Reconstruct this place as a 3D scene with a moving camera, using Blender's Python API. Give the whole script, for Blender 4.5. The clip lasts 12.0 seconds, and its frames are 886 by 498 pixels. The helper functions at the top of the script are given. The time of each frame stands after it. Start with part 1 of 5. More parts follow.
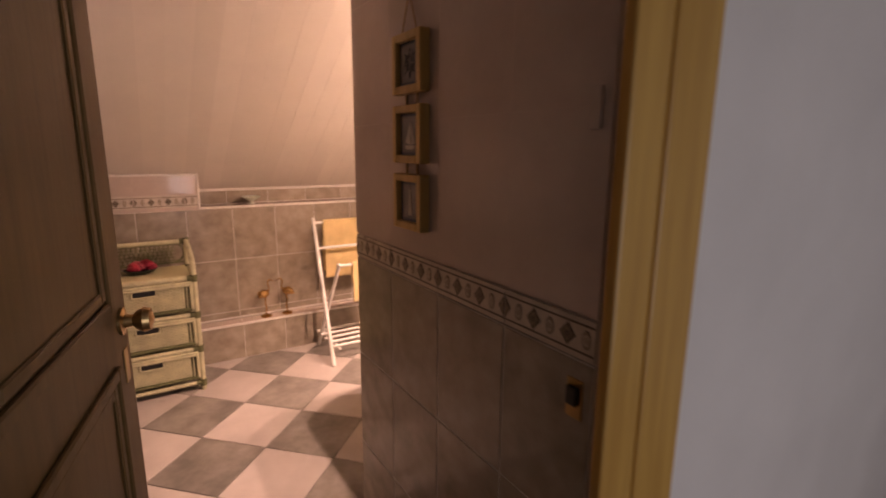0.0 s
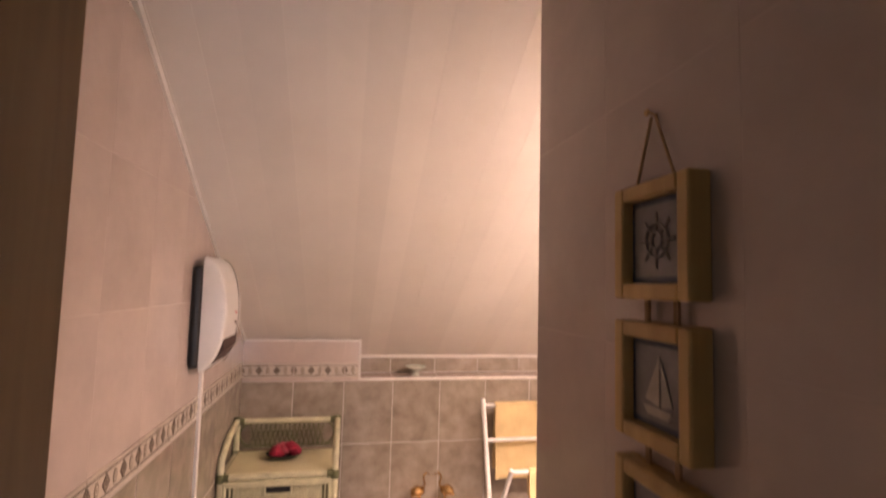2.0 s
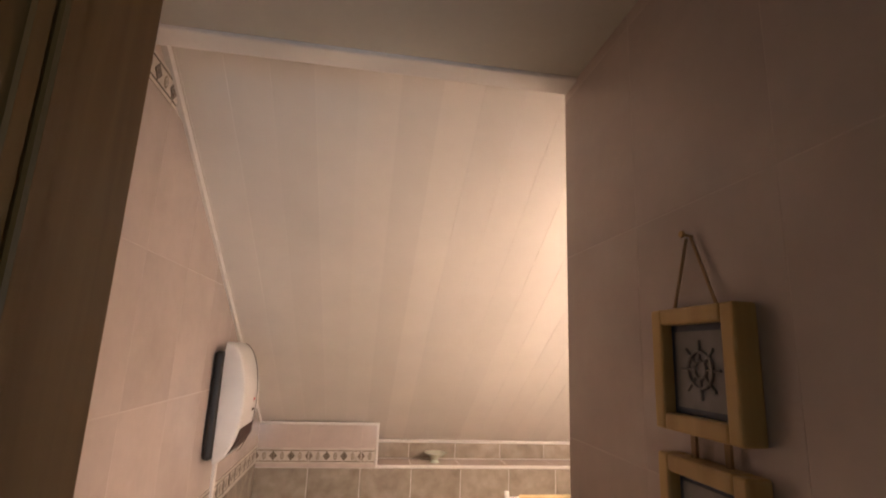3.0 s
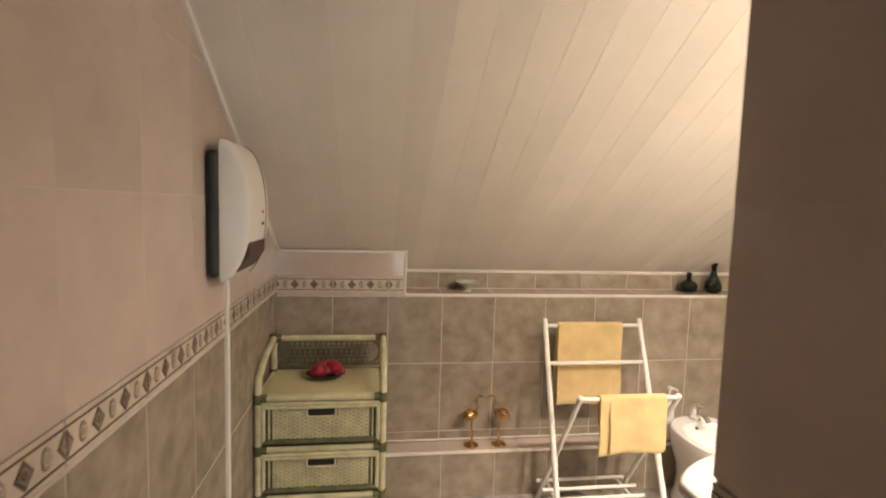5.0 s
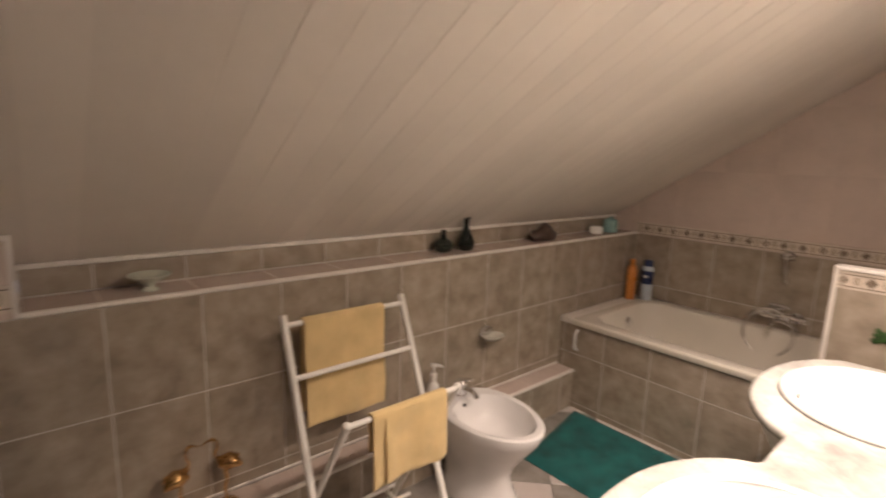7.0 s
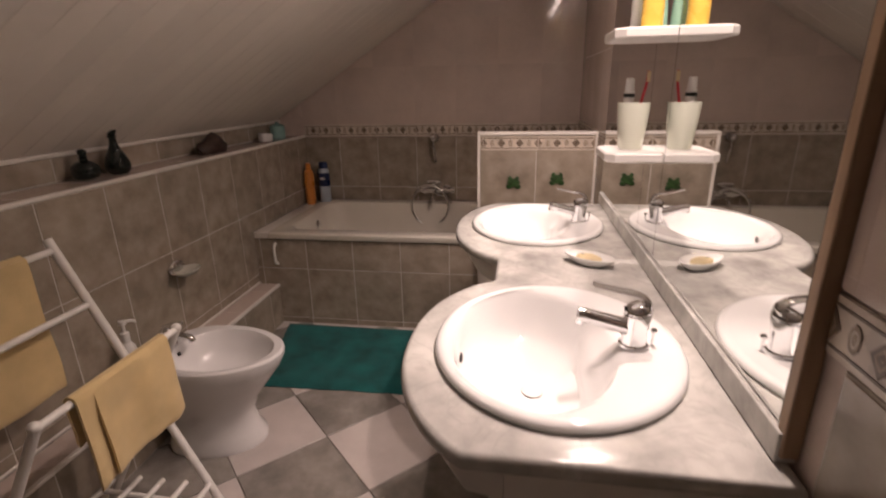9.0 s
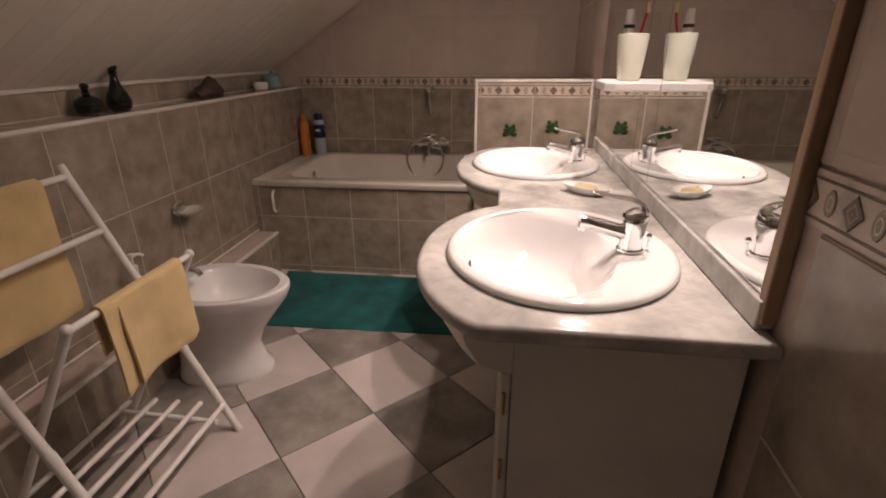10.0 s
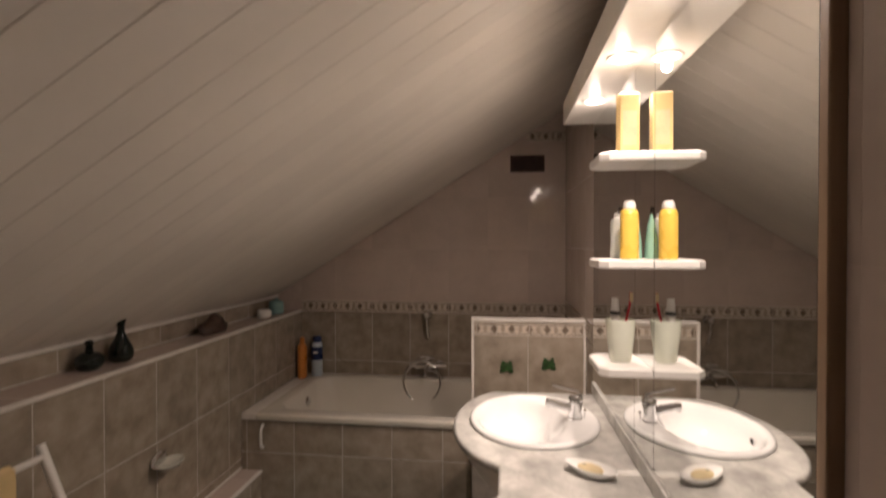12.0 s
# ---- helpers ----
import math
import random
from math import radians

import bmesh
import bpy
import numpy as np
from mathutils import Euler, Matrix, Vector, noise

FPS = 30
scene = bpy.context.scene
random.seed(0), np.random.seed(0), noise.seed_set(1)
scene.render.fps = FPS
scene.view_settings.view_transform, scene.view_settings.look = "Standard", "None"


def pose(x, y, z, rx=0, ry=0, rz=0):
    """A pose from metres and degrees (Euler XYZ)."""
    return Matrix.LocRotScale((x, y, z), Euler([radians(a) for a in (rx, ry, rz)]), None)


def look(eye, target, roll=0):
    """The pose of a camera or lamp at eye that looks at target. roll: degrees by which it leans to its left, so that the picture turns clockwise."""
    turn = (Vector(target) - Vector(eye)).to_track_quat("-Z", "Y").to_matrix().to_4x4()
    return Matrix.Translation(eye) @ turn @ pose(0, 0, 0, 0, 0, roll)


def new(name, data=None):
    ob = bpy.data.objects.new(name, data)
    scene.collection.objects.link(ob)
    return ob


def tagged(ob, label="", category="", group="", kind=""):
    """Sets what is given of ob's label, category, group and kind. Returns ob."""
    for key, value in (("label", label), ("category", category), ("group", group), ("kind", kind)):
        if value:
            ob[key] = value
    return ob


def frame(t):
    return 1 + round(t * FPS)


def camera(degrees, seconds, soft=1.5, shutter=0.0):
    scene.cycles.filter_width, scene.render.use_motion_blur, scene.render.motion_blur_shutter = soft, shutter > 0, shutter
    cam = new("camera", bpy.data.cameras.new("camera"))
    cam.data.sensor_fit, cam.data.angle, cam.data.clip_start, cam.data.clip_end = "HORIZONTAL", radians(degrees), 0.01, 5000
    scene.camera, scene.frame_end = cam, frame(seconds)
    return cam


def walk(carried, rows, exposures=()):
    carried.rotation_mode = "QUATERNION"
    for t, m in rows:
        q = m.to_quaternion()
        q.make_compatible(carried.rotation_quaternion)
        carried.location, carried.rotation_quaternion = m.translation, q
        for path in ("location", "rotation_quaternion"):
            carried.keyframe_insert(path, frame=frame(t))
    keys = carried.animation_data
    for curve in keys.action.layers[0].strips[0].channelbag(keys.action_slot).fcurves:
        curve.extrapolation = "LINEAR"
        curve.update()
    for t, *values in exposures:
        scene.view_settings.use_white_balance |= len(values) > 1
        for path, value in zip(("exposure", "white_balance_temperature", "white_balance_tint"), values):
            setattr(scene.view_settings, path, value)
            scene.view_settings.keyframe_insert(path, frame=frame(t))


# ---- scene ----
cam = camera(84.2, 12.0, soft=1.9, shutter=0.5)
PATH = [
    (0, (0.265, 0.628, 1.353), (1.315, 2.284, 0.956), 0.5),
    (0.5, (0.345, 0.834, 1.339), (1.223, 2.59, 0.961), 0.7),
    (1, (0.411, 1.053, 1.376), (1.088, 2.91, 1.066), 0.6),
    (1.5, (0.468, 1.185, 1.43), (0.962, 3.119, 1.307), 0.9),
    (2, (0.514, 1.236, 1.502), (0.9, 3.192, 1.653), 1.5),
    (2.5, (0.502, 1.241, 1.554), (0.832, 3.177, 1.934), 1.6),
    (2.7, (0.496, 1.239, 1.573), (0.811, 3.164, 2.015), 2.0),
    (4.3, (0.507, 1.369, 1.48), (0.73, 3.356, 1.498), 1.5),
    (4.5, (0.489, 1.427, 1.456), (0.72, 3.414, 1.414), 1.6),
    (4.6, (0.491, 1.471, 1.456), (0.723, 3.456, 1.376), 1.4),
    (5, (0.462, 1.629, 1.414), (0.736, 3.603, 1.245), 1.7),
    (5.5, (0.511, 1.808, 1.412), (0.816, 3.77, 1.177), 1.5),
    (6, (0.59, 2.031, 1.441), (1.028, 3.965, 1.178), 1.9),
    (6.5, (0.656, 2.171, 1.439), (1.478, 3.966, 1.119), 2.5),
    (7, (0.649, 2.331, 1.424), (1.937, 3.822, 1.069), 1.9),
    (7.5, (0.672, 2.442, 1.404), (2.271, 3.586, 1.038), 1.7),
    (7.7, (0.699, 2.468, 1.393), (2.391, 3.468, 1.023), 1.3),
    (9.3, (0.578, 2.568, 1.253), (2.448, 2.804, 0.581), -1.0),
    (9.5, (0.551, 2.575, 1.231), (2.413, 2.807, 0.538), -0.8),
    (10, (0.507, 2.593, 1.19), (2.35, 2.829, 0.448), -0.3),
    (10.5, (0.509, 2.591, 1.197), (2.358, 2.84, 0.477), 0.1),
    (11, (0.515, 2.59, 1.247), (2.426, 2.838, 0.711), 0.3),
    (11.5, (0.531, 2.596, 1.357), (2.498, 2.834, 1.083), 0.1),
    (12, (0.553, 2.598, 1.452), (2.538, 2.838, 1.43), 0.0),
]
EXPOSURES = [
    (0.0, 0.92, 8300, 50),
    (0.5, 1.22, 7800, 60),
    (1.0, 1.3, 7300, 55),
    (1.5, 1.32, 6950, 44),
    (2.5, 1.32, 6750, 33),
    (4.5, 1.1, 6350, 8),
    (5.5, 0.85, 6350, 12),
    (6.5, 0.38, 6400, 14),
    (7.0, 0.02, 6300, 19),
    (7.5, -0.45, 6150, 25),
    (9.5, -0.77, 6100, 26),
    (10.5, -0.72, 6250, 26),
    (12.0, -0.92, 6100, 18),
]
walk(cam, [(t, look(eye, target, roll)) for t, eye, target, roll in PATH], EXPOSURES)

# ---- plan, in metres ----
FAR_Y = 4.0        # tiled half wall under the roof slope
BACK_Y = 4.18      # back of the ledge
END_X = 3.86       # wall behind the bath
MIR_Y = 2.18       # wall with the mirror
PIC_X = 0.908      # passage wall with the pictures
HALL_Y = 1.10      # hall side of the door wall
DOOR_Y = 1.145      # passage side of the door wall
LEDGE_Z = 0.985
DADO_0, DADO_1 = 0.995, 1.075
SLOPE, SLOPE_Z = 0.623, 1.203
TILE_W, TILE_H = 0.2655, 0.35
BATH_X, BATH_Z = 3.042, 0.545   # tiled front and rim of the bath
EAST_DROP, SOUTH_DROP = 0.014, 0.020  # the border lies a little lower on these walls


def roof(y):
    return SLOPE_Z + SLOPE * (FAR_Y - y)


# ---- world and lights ----
world = bpy.data.worlds.new("world")
scene.world = world
world.use_nodes = True
world.node_tree.nodes["Background"].inputs["Color"].default_value = (0.55, 0.62, 0.75, 1)
world.node_tree.nodes["Background"].inputs["Strength"].default_value = 0.3

SPOTS = (1.58, 2.0, 2.42)
WARM = (1.0, 0.81, 0.625)
for x in SPOTS:
    # each lamp throws a strong narrow beam and a weak wide spill, cut off by its recess
    for name, watts, cone, soft_edge in (("mirror_lamp_beam", 68.0, 118, 1.0), ("mirror_lamp_spill", 9.0, 160, 0.35)):
        lamp = bpy.data.lights.new(name, "SPOT")
        lamp.energy, lamp.color, lamp.shadow_soft_size, lamp.spot_size, lamp.spot_blend = watts, WARM, 0.024, radians(cone), soft_edge
        new(name, lamp).matrix_world = look((x, 2.26, 1.955), (x, 2.262, 0.0))
    glow = bpy.data.lights.new("mirror_lamp_glow", "POINT")
    glow.energy, glow.color, glow.shadow_soft_size = 0.9, WARM, 0.014
    new("mirror_lamp_glow", glow).matrix_world = pose(x, 2.26, 1.950)

hall_lamp = bpy.data.lights.new("hall_window_light", "AREA")
hall_lamp.shape, hall_lamp.size, hall_lamp.size_y, hall_lamp.energy, hall_lamp.color = "RECTANGLE", 0.9, 1.1, 6.2, (0.66, 0.91, 1.0)
new("hall_window_light", hall_lamp).matrix_world = look((1.2, -1.17, 0.85), (1.2, 1.0, 0.75))


# ---- materials ----
def material(name, base, rough=0.5, metal=0.0, vary=0.12, scale=8.0, fine=60.0, bump=0.0, coat=0.0, per_piece=0.0,
             second=None, veins=0.0, rough_vary=0.08, emit=None, transmission=0.0, ior=1.45, alpha=1.0, sheen=0.0):
    """A surface whose colour wanders at two scales, with fine relief and uneven gloss."""
    m = bpy.data.materials.new(name)
    m.use_nodes = True
    nt = m.node_tree
    n, link = nt.nodes, nt.links.new
    b = n["Principled BSDF"]
    b.inputs["Roughness"].default_value, b.inputs["Metallic"].default_value = rough, metal
    b.inputs["Coat Weight"].default_value, b.inputs["Coat Roughness"].default_value = coat, 0.08
    b.inputs["Transmission Weight"].default_value, b.inputs["IOR"].default_value = transmission, ior
    b.inputs["Sheen Weight"].default_value = sheen
    if emit:
        b.inputs["Emission Color"].default_value, b.inputs["Emission Strength"].default_value = (*emit[0], 1), emit[1]
    place = n.new("ShaderNodeTexCoord")
    info = n.new("ShaderNodeObjectInfo")
    shift = n.new("ShaderNodeVectorMath")
    shift.operation = "MULTIPLY_ADD"
    link(info.outputs["Random"], shift.inputs[0])
    shift.inputs[1].default_value = (37, 53, 71) if per_piece else (0, 0, 0)
    link(place.outputs["Object"], shift.inputs[2])
    broad, grain = n.new("ShaderNodeTexNoise"), n.new("ShaderNodeTexNoise")
    for tex, s, d in ((broad, scale, 5), (grain, fine, 3)):
        tex.inputs["Scale"].default_value, tex.inputs["Detail"].default_value = s, d
        link(shift.outputs[0], tex.inputs["Vector"])
    dark, light = [c * (1 - vary * 1.6) for c in base], [min(1, c * (1 + vary * 1.4)) for c in base]
    if second:
        dark = second
    ramp = n.new("ShaderNodeValToRGB")
    ramp.color_ramp.elements[0].position, ramp.color_ramp.elements[1].position = 0.3, 0.7
    ramp.color_ramp.elements[0].color, ramp.color_ramp.elements[1].color = (*dark, 1), (*light, 1)
    link(broad.outputs["Fac"], ramp.inputs["Fac"])
    colour = ramp.outputs["Color"]
    if veins:
        wave = n.new("ShaderNodeTexNoise")
        wave.inputs["Scale"].default_value, wave.inputs["Detail"].default_value, wave.inputs["Distortion"].default_value = scale * 0.7, 8, 1.6
        link(shift.outputs[0], wave.inputs["Vector"])
        line = n.new("ShaderNodeValToRGB")
        for p, v in ((0.46, 0.0), (0.5, 1.0), (0.54, 0.0)):
            e = line.color_ramp.elements.new(p)
            e.color = (v, v, v, 1)
        line.color_ramp.elements[0].color = line.color_ramp.elements[-1].color = (0, 0, 0, 1)
        link(wave.outputs["Fac"], line.inputs["Fac"])
        times = n.new("ShaderNodeMath")
        times.operation = "MULTIPLY"
        times.inputs[1].default_value = veins
        link(line.outputs["Color"], times.inputs[0])
        mix = n.new("ShaderNodeMix")
        mix.data_type = "RGBA"
        link(times.outputs[0], mix.inputs["Factor"])
        link(colour, mix.inputs["A"])
        mix.inputs["B"].default_value = (*[c * 0.45 for c in base], 1)
        colour = mix.outputs["Result"]
    fleck = n.new("ShaderNodeMix")
    fleck.data_type, fleck.blend_type = "RGBA", "MULTIPLY"
    fleck.inputs["Factor"].default_value = min(1.0, vary * 2)
    span = n.new("ShaderNodeMapRange")
    span.inputs["To Min"].default_value, span.inputs["To Max"].default_value = 0.7, 1.25
    link(grain.outputs["Fac"], span.inputs["Value"])
    link(colour, fleck.inputs["A"])
    link(span.outputs["Result"], fleck.inputs["B"])
    colour = fleck.outputs["Result"]
    if per_piece:
        each = n.new("ShaderNodeMapRange")
        each.inputs["To Min"].default_value, each.inputs["To Max"].default_value = 1 - per_piece, 1 + per_piece
        link(info.outputs["Random"], each.inputs["Value"])
        tone = n.new("ShaderNodeMix")
        tone.data_type, tone.blend_type = "RGBA", "MULTIPLY"
        tone.inputs["Factor"].default_value = 1
        link(colour, tone.inputs["A"])
        link(each.outputs["Result"], tone.inputs["B"])
        colour = tone.outputs["Result"]
    link(colour, b.inputs["Base Color"])
    gloss = n.new("ShaderNodeMapRange")
    gloss.inputs["To Min"].default_value, gloss.inputs["To Max"].default_value = max(0.02, rough - rough_vary), min(1, rough + rough_vary)
    link(broad.outputs["Fac"], gloss.inputs["Value"])
    link(gloss.outputs["Result"], b.inputs["Roughness"])
    if bump:
        relief = n.new("ShaderNodeBump")
        relief.inputs["Strength"].default_value, relief.inputs["Distance"].default_value = bump, 0.002
        link(grain.outputs["Fac"], relief.inputs["Height"])
        link(relief.outputs["Normal"], b.inputs["Normal"])
    return m


def wood_material(name, base, dark, rough=0.45, along=2, scale=9.0):
    """Long grain that runs along one axis."""
    m = material(name, base, rough, vary=0.1, scale=6, fine=80, bump=0.12)
    nt = m.node_tree
    n, link = nt.nodes, nt.links.new
    b = n["Principled BSDF"]
    place = n.new("ShaderNodeTexCoord")
    stretch = n.new("ShaderNodeMapping")
    s = [scale * 4] * 3
    s[along] = scale * 0.25
    stretch.inputs["Scale"].default_value = s
    link(place.outputs["Object"], stretch.inputs["Vector"])
    grain = n.new("ShaderNodeTexNoise")
    grain.inputs["Scale"].default_value, grain.inputs["Detail"].default_value, grain.inputs["Distortion"].default_value = 1.0, 6, 0.4
    link(stretch.outputs["Vector"], grain.inputs["Vector"])
    ramp = n.new("ShaderNodeValToRGB")
    ramp.color_ramp.elements[0].position, ramp.color_ramp.elements[1].position = 0.35, 0.68
    ramp.color_ramp.elements[0].color, ramp.color_ramp.elements[1].color = (*dark, 1), (*base, 1)
    link(grain.outputs["Fac"], ramp.inputs["Fac"])
    link(ramp.outputs["Color"], b.inputs["Base Color"])
    return m


M = {}
M["grey_tile"] = material("grey_stone_tile", (0.345, 0.295, 0.235), 0.20, vary=0.10, scale=13, fine=44, bump=0.05, per_piece=0.06, second=(0.25, 0.208, 0.16))
M["pink_tile"] = material("pale_pink_tile", (0.57, 0.475, 0.42), 0.07, vary=0.05, scale=5, fine=40, bump=0.008, per_piece=0.02, rough_vary=0.02)
M["joint"] = material("pale_grout", (0.57, 0.52, 0.46), 0.8, vary=0.1, scale=20, fine=150, bump=0.2)
M["pink_joint"] = material("pinkish_grout", (0.555, 0.462, 0.408), 0.5, vary=0.06, scale=20, fine=150, bump=0.1)
M["dark_joint"] = material("dark_floor_grout", (0.16, 0.14, 0.125), 0.85, vary=0.15, scale=20, fine=150, bump=0.2)
M["floor_light"] = material("light_floor_tile", (0.50, 0.452, 0.425), 0.32, vary=0.07, scale=6, fine=30, bump=0.05, per_piece=0.04)
M["floor_dark"] = material("dark_floor_tile", (0.245, 0.224, 0.20), 0.34, vary=0.2, scale=8, fine=32, bump=0.06, per_piece=0.06)
M["border"] = material("border_tile_cream", (0.58, 0.51, 0.43), 0.3, vary=0.1, scale=18, fine=90, bump=0.05, per_piece=0.03)
M["motif"] = material("border_motif_brown", (0.135, 0.098, 0.068), 0.35, vary=0.2, scale=40, fine=120)
M["motif_pale"] = material("border_motif_tan", (0.31, 0.25, 0.185), 0.35, vary=0.2, scale=40, fine=120)
M["trim"] = material("white_trim", (0.76, 0.72, 0.67), 0.35, vary=0.05, scale=6, fine=60, bump=0.05)
M["plank"] = material("white_ceiling_plank", (0.78, 0.725, 0.655), 0.42, vary=0.03, scale=3, fine=30, bump=0.03)
island = M["plank"].node_tree.nodes.new("ShaderNodeNewGeometry")
tone = M["plank"].node_tree.nodes.new("ShaderNodeMapRange")
tone.inputs["To Min"].default_value, tone.inputs["To Max"].default_value = 0.955, 1.03
mixed = M["plank"].node_tree.nodes.new("ShaderNodeMix")
mixed.data_type, mixed.blend_type = "RGBA", "MULTIPLY"
mixed.inputs["Factor"].default_value = 1
skin = M["plank"].node_tree.nodes["Principled BSDF"].inputs["Base Color"]
M["plank"].node_tree.links.new(island.outputs["Random Per Island"], tone.inputs["Value"])
M["plank"].node_tree.links.new(skin.links[0].from_socket, mixed.inputs["A"])
M["plank"].node_tree.links.new(tone.outputs["Result"], mixed.inputs["B"])
M["plank"].node_tree.links.new(mixed.outputs["Result"], skin)
M["plaster"] = material("white_plaster", (0.72, 0.71, 0.69), 0.8, vary=0.04, scale=3, fine=90, bump=0.15)
# white plaster again, darkened so the soffit's shade is in its colour
M["soffit"] = material("shaded_passage_plaster", (0.50, 0.47, 0.40), 0.8, vary=0.05, scale=4, fine=90, bump=0.15)
M["jamb"] = wood_material("yellow_varnished_wood", (0.62, 0.35, 0.09), (0.50, 0.26, 0.06), 0.4)
M["door"] = wood_material("brown_door_wood", (0.20, 0.115, 0.038), (0.155, 0.085, 0.027), 0.5)
M["brown_wood"] = wood_material("brown_mirror_frame_wood", (0.36, 0.24, 0.15), (0.26, 0.17, 0.10), 0.5)
M["parquet"] = wood_material("hall_floor_wood", (0.36, 0.22, 0.11), (0.24, 0.14, 0.07), 0.4, along=1)
M["white_paint"] = material("white_lacquer", (0.78, 0.75, 0.70), 0.35, vary=0.04, scale=5, fine=60, bump=0.04)
M["holder"] = material("frosted_soap_holder", (0.52, 0.51, 0.44), 0.12, vary=0.08, scale=20, fine=90, coat=0.3)
M["ceramic"] = material("white_ceramic", (0.87, 0.87, 0.86), 0.07, vary=0.015, scale=4, fine=20, rough_vary=0.02, coat=0.4)
# the basins' white ceramic, greyed to carry the shade on the bidet
M["bidet_ceramic"] = material("shaded_white_ceramic", (0.72, 0.71, 0.70), 0.10, vary=0.015, scale=4, fine=20, rough_vary=0.02, coat=0.3)
M["enamel"] = material("cream_bath_enamel", (0.74, 0.70, 0.62), 0.12, vary=0.02, scale=4, fine=20, rough_vary=0.03)
M["marble"] = material("grey_marble", (0.555, 0.548, 0.515), 0.14, vary=0.14, scale=12, fine=45, second=(0.395, 0.388, 0.365), veins=0.2)
M["chrome"] = material("chrome", (0.82, 0.82, 0.83), 0.07, metal=1.0, vary=0.02, scale=10, fine=60, rough_vary=0.03)
M["brass"] = material("polished_brass", (0.66, 0.41, 0.17), 0.18, metal=1.0, vary=0.08, scale=30, fine=120)
M["knob"] = material("dull_brass_knob", (0.50, 0.33, 0.15), 0.3, metal=0.9, vary=0.1, scale=30, fine=120)
M["dark"] = material("black_plastic", (0.02, 0.018, 0.016), 0.4, vary=0.1)
M["mirror"] = material("mirror_glass", (0.86, 0.87, 0.86), 0.015, metal=1.0, vary=0.005, rough_vary=0.005)
M["white_plastic"] = material("white_plastic", (0.78, 0.76, 0.73), 0.3, vary=0.03, scale=6, fine=60)
M["rack"] = material("white_painted_wood", (0.80, 0.78, 0.74), 0.4, vary=0.05, scale=14, fine=120, bump=0.1)
M["towel"] = material("yellow_towel_cloth", (0.70, 0.53, 0.26), 0.95, vary=0.08, scale=10, fine=420, bump=0.9, sheen=0.25)
M["mat"] = material("teal_bath_mat_pile", (0.004, 0.088, 0.085), 0.95, vary=0.25, scale=9, fine=300, bump=1.0, sheen=0.05)
M["rattan"] = material("pale_green_rattan", (0.60, 0.57, 0.37), 0.5, vary=0.12, scale=18, fine=160, bump=0.3, per_piece=0.04)
M["rattan_dark"] = material("dark_green_binding", (0.12, 0.125, 0.055), 0.6, vary=0.2, scale=30, fine=160, bump=0.3)
# darkened rattan: the shade behind the weave is put into its colour
M["rattan_shade"] = material("shadowed_rattan", (0.16, 0.15, 0.075), 0.7, vary=0.2, scale=30, fine=160)
M["tray"] = material("straw_green_panel", (0.60, 0.56, 0.34), 0.55, vary=0.06, scale=8, fine=110, bump=0.25)
M["red"] = material("dark_red_petals", (0.28, 0.012, 0.03), 0.45, vary=0.3, scale=40, fine=160)
M["red_pale"] = material("pale_red_petals", (0.36, 0.06, 0.08), 0.5, vary=0.3, scale=40, fine=160)
M["black_glass"] = material("black_green_glass", (0.010, 0.016, 0.013), 0.09, vary=0.2, scale=20, fine=60, coat=0.1)
M["dish_green"] = material("pale_green_glazed_dish", (0.56, 0.59, 0.50), 0.2, vary=0.1, scale=18, fine=90)
M["shell"] = material("dark_brown_shell", (0.060, 0.036, 0.025), 0.5, vary=0.35, scale=30, fine=120, bump=0.5)
M["teal_wax"] = material("pale_teal_glass", (0.25, 0.42, 0.40), 0.15, vary=0.1, scale=14, fine=60)
M["orange"] = material("orange_plastic", (0.60, 0.23, 0.045), 0.3, vary=0.06, scale=10, fine=60)
M["navy"] = material("navy_plastic", (0.012, 0.025, 0.09), 0.3, vary=0.1, scale=10, fine=60)
M["pale_blue"] = material("pale_blue_plastic", (0.50, 0.58, 0.66), 0.3, vary=0.06, scale=10, fine=60)
M["yellow"] = material("yellow_can_paint", (0.80, 0.53, 0.09), 0.28, vary=0.04, scale=10, fine=60)
M["cream_box"] = material("cream_yellow_carton", (0.80, 0.60, 0.27), 0.5, vary=0.05, scale=10, fine=60)
M["mint"] = material("mint_plastic", (0.30, 0.52, 0.42), 0.25, vary=0.06, scale=10, fine=60)
M["clear"] = material("cloudy_clear_plastic", (0.80, 0.83, 0.79), 0.2, vary=0.05, scale=10, fine=60, transmission=0.35)
M["soap"] = material("cream_soap", (0.72, 0.60, 0.36), 0.45, vary=0.08, scale=20, fine=80)
M["frog"] = material("green_decal", (0.03, 0.075, 0.02), 0.35, vary=0.3, scale=40, fine=160)
M["vent"] = material("brown_vent_plastic", (0.075, 0.04, 0.03), 0.5, vary=0.15, scale=20, fine=90)
M["pic_wood"] = wood_material("yellow_picture_frame_wood", (0.62, 0.42, 0.16), (0.50, 0.32, 0.11), 0.4)
M["pic_ground"] = material("grey_blue_print", (0.27, 0.26, 0.26), 0.25, vary=0.12, scale=20, fine=90)
M["pic_ink"] = material("dark_print_ink", (0.185, 0.17, 0.165), 0.3, vary=0.2, scale=20, fine=90)
M["pic_pale"] = material("pale_print_ink", (0.46, 0.42, 0.36), 0.3, vary=0.15, scale=20, fine=90)
M["pic_mount"] = material("blue_picture_mount", (0.07, 0.085, 0.13), 0.4, vary=0.15, scale=20, fine=90)
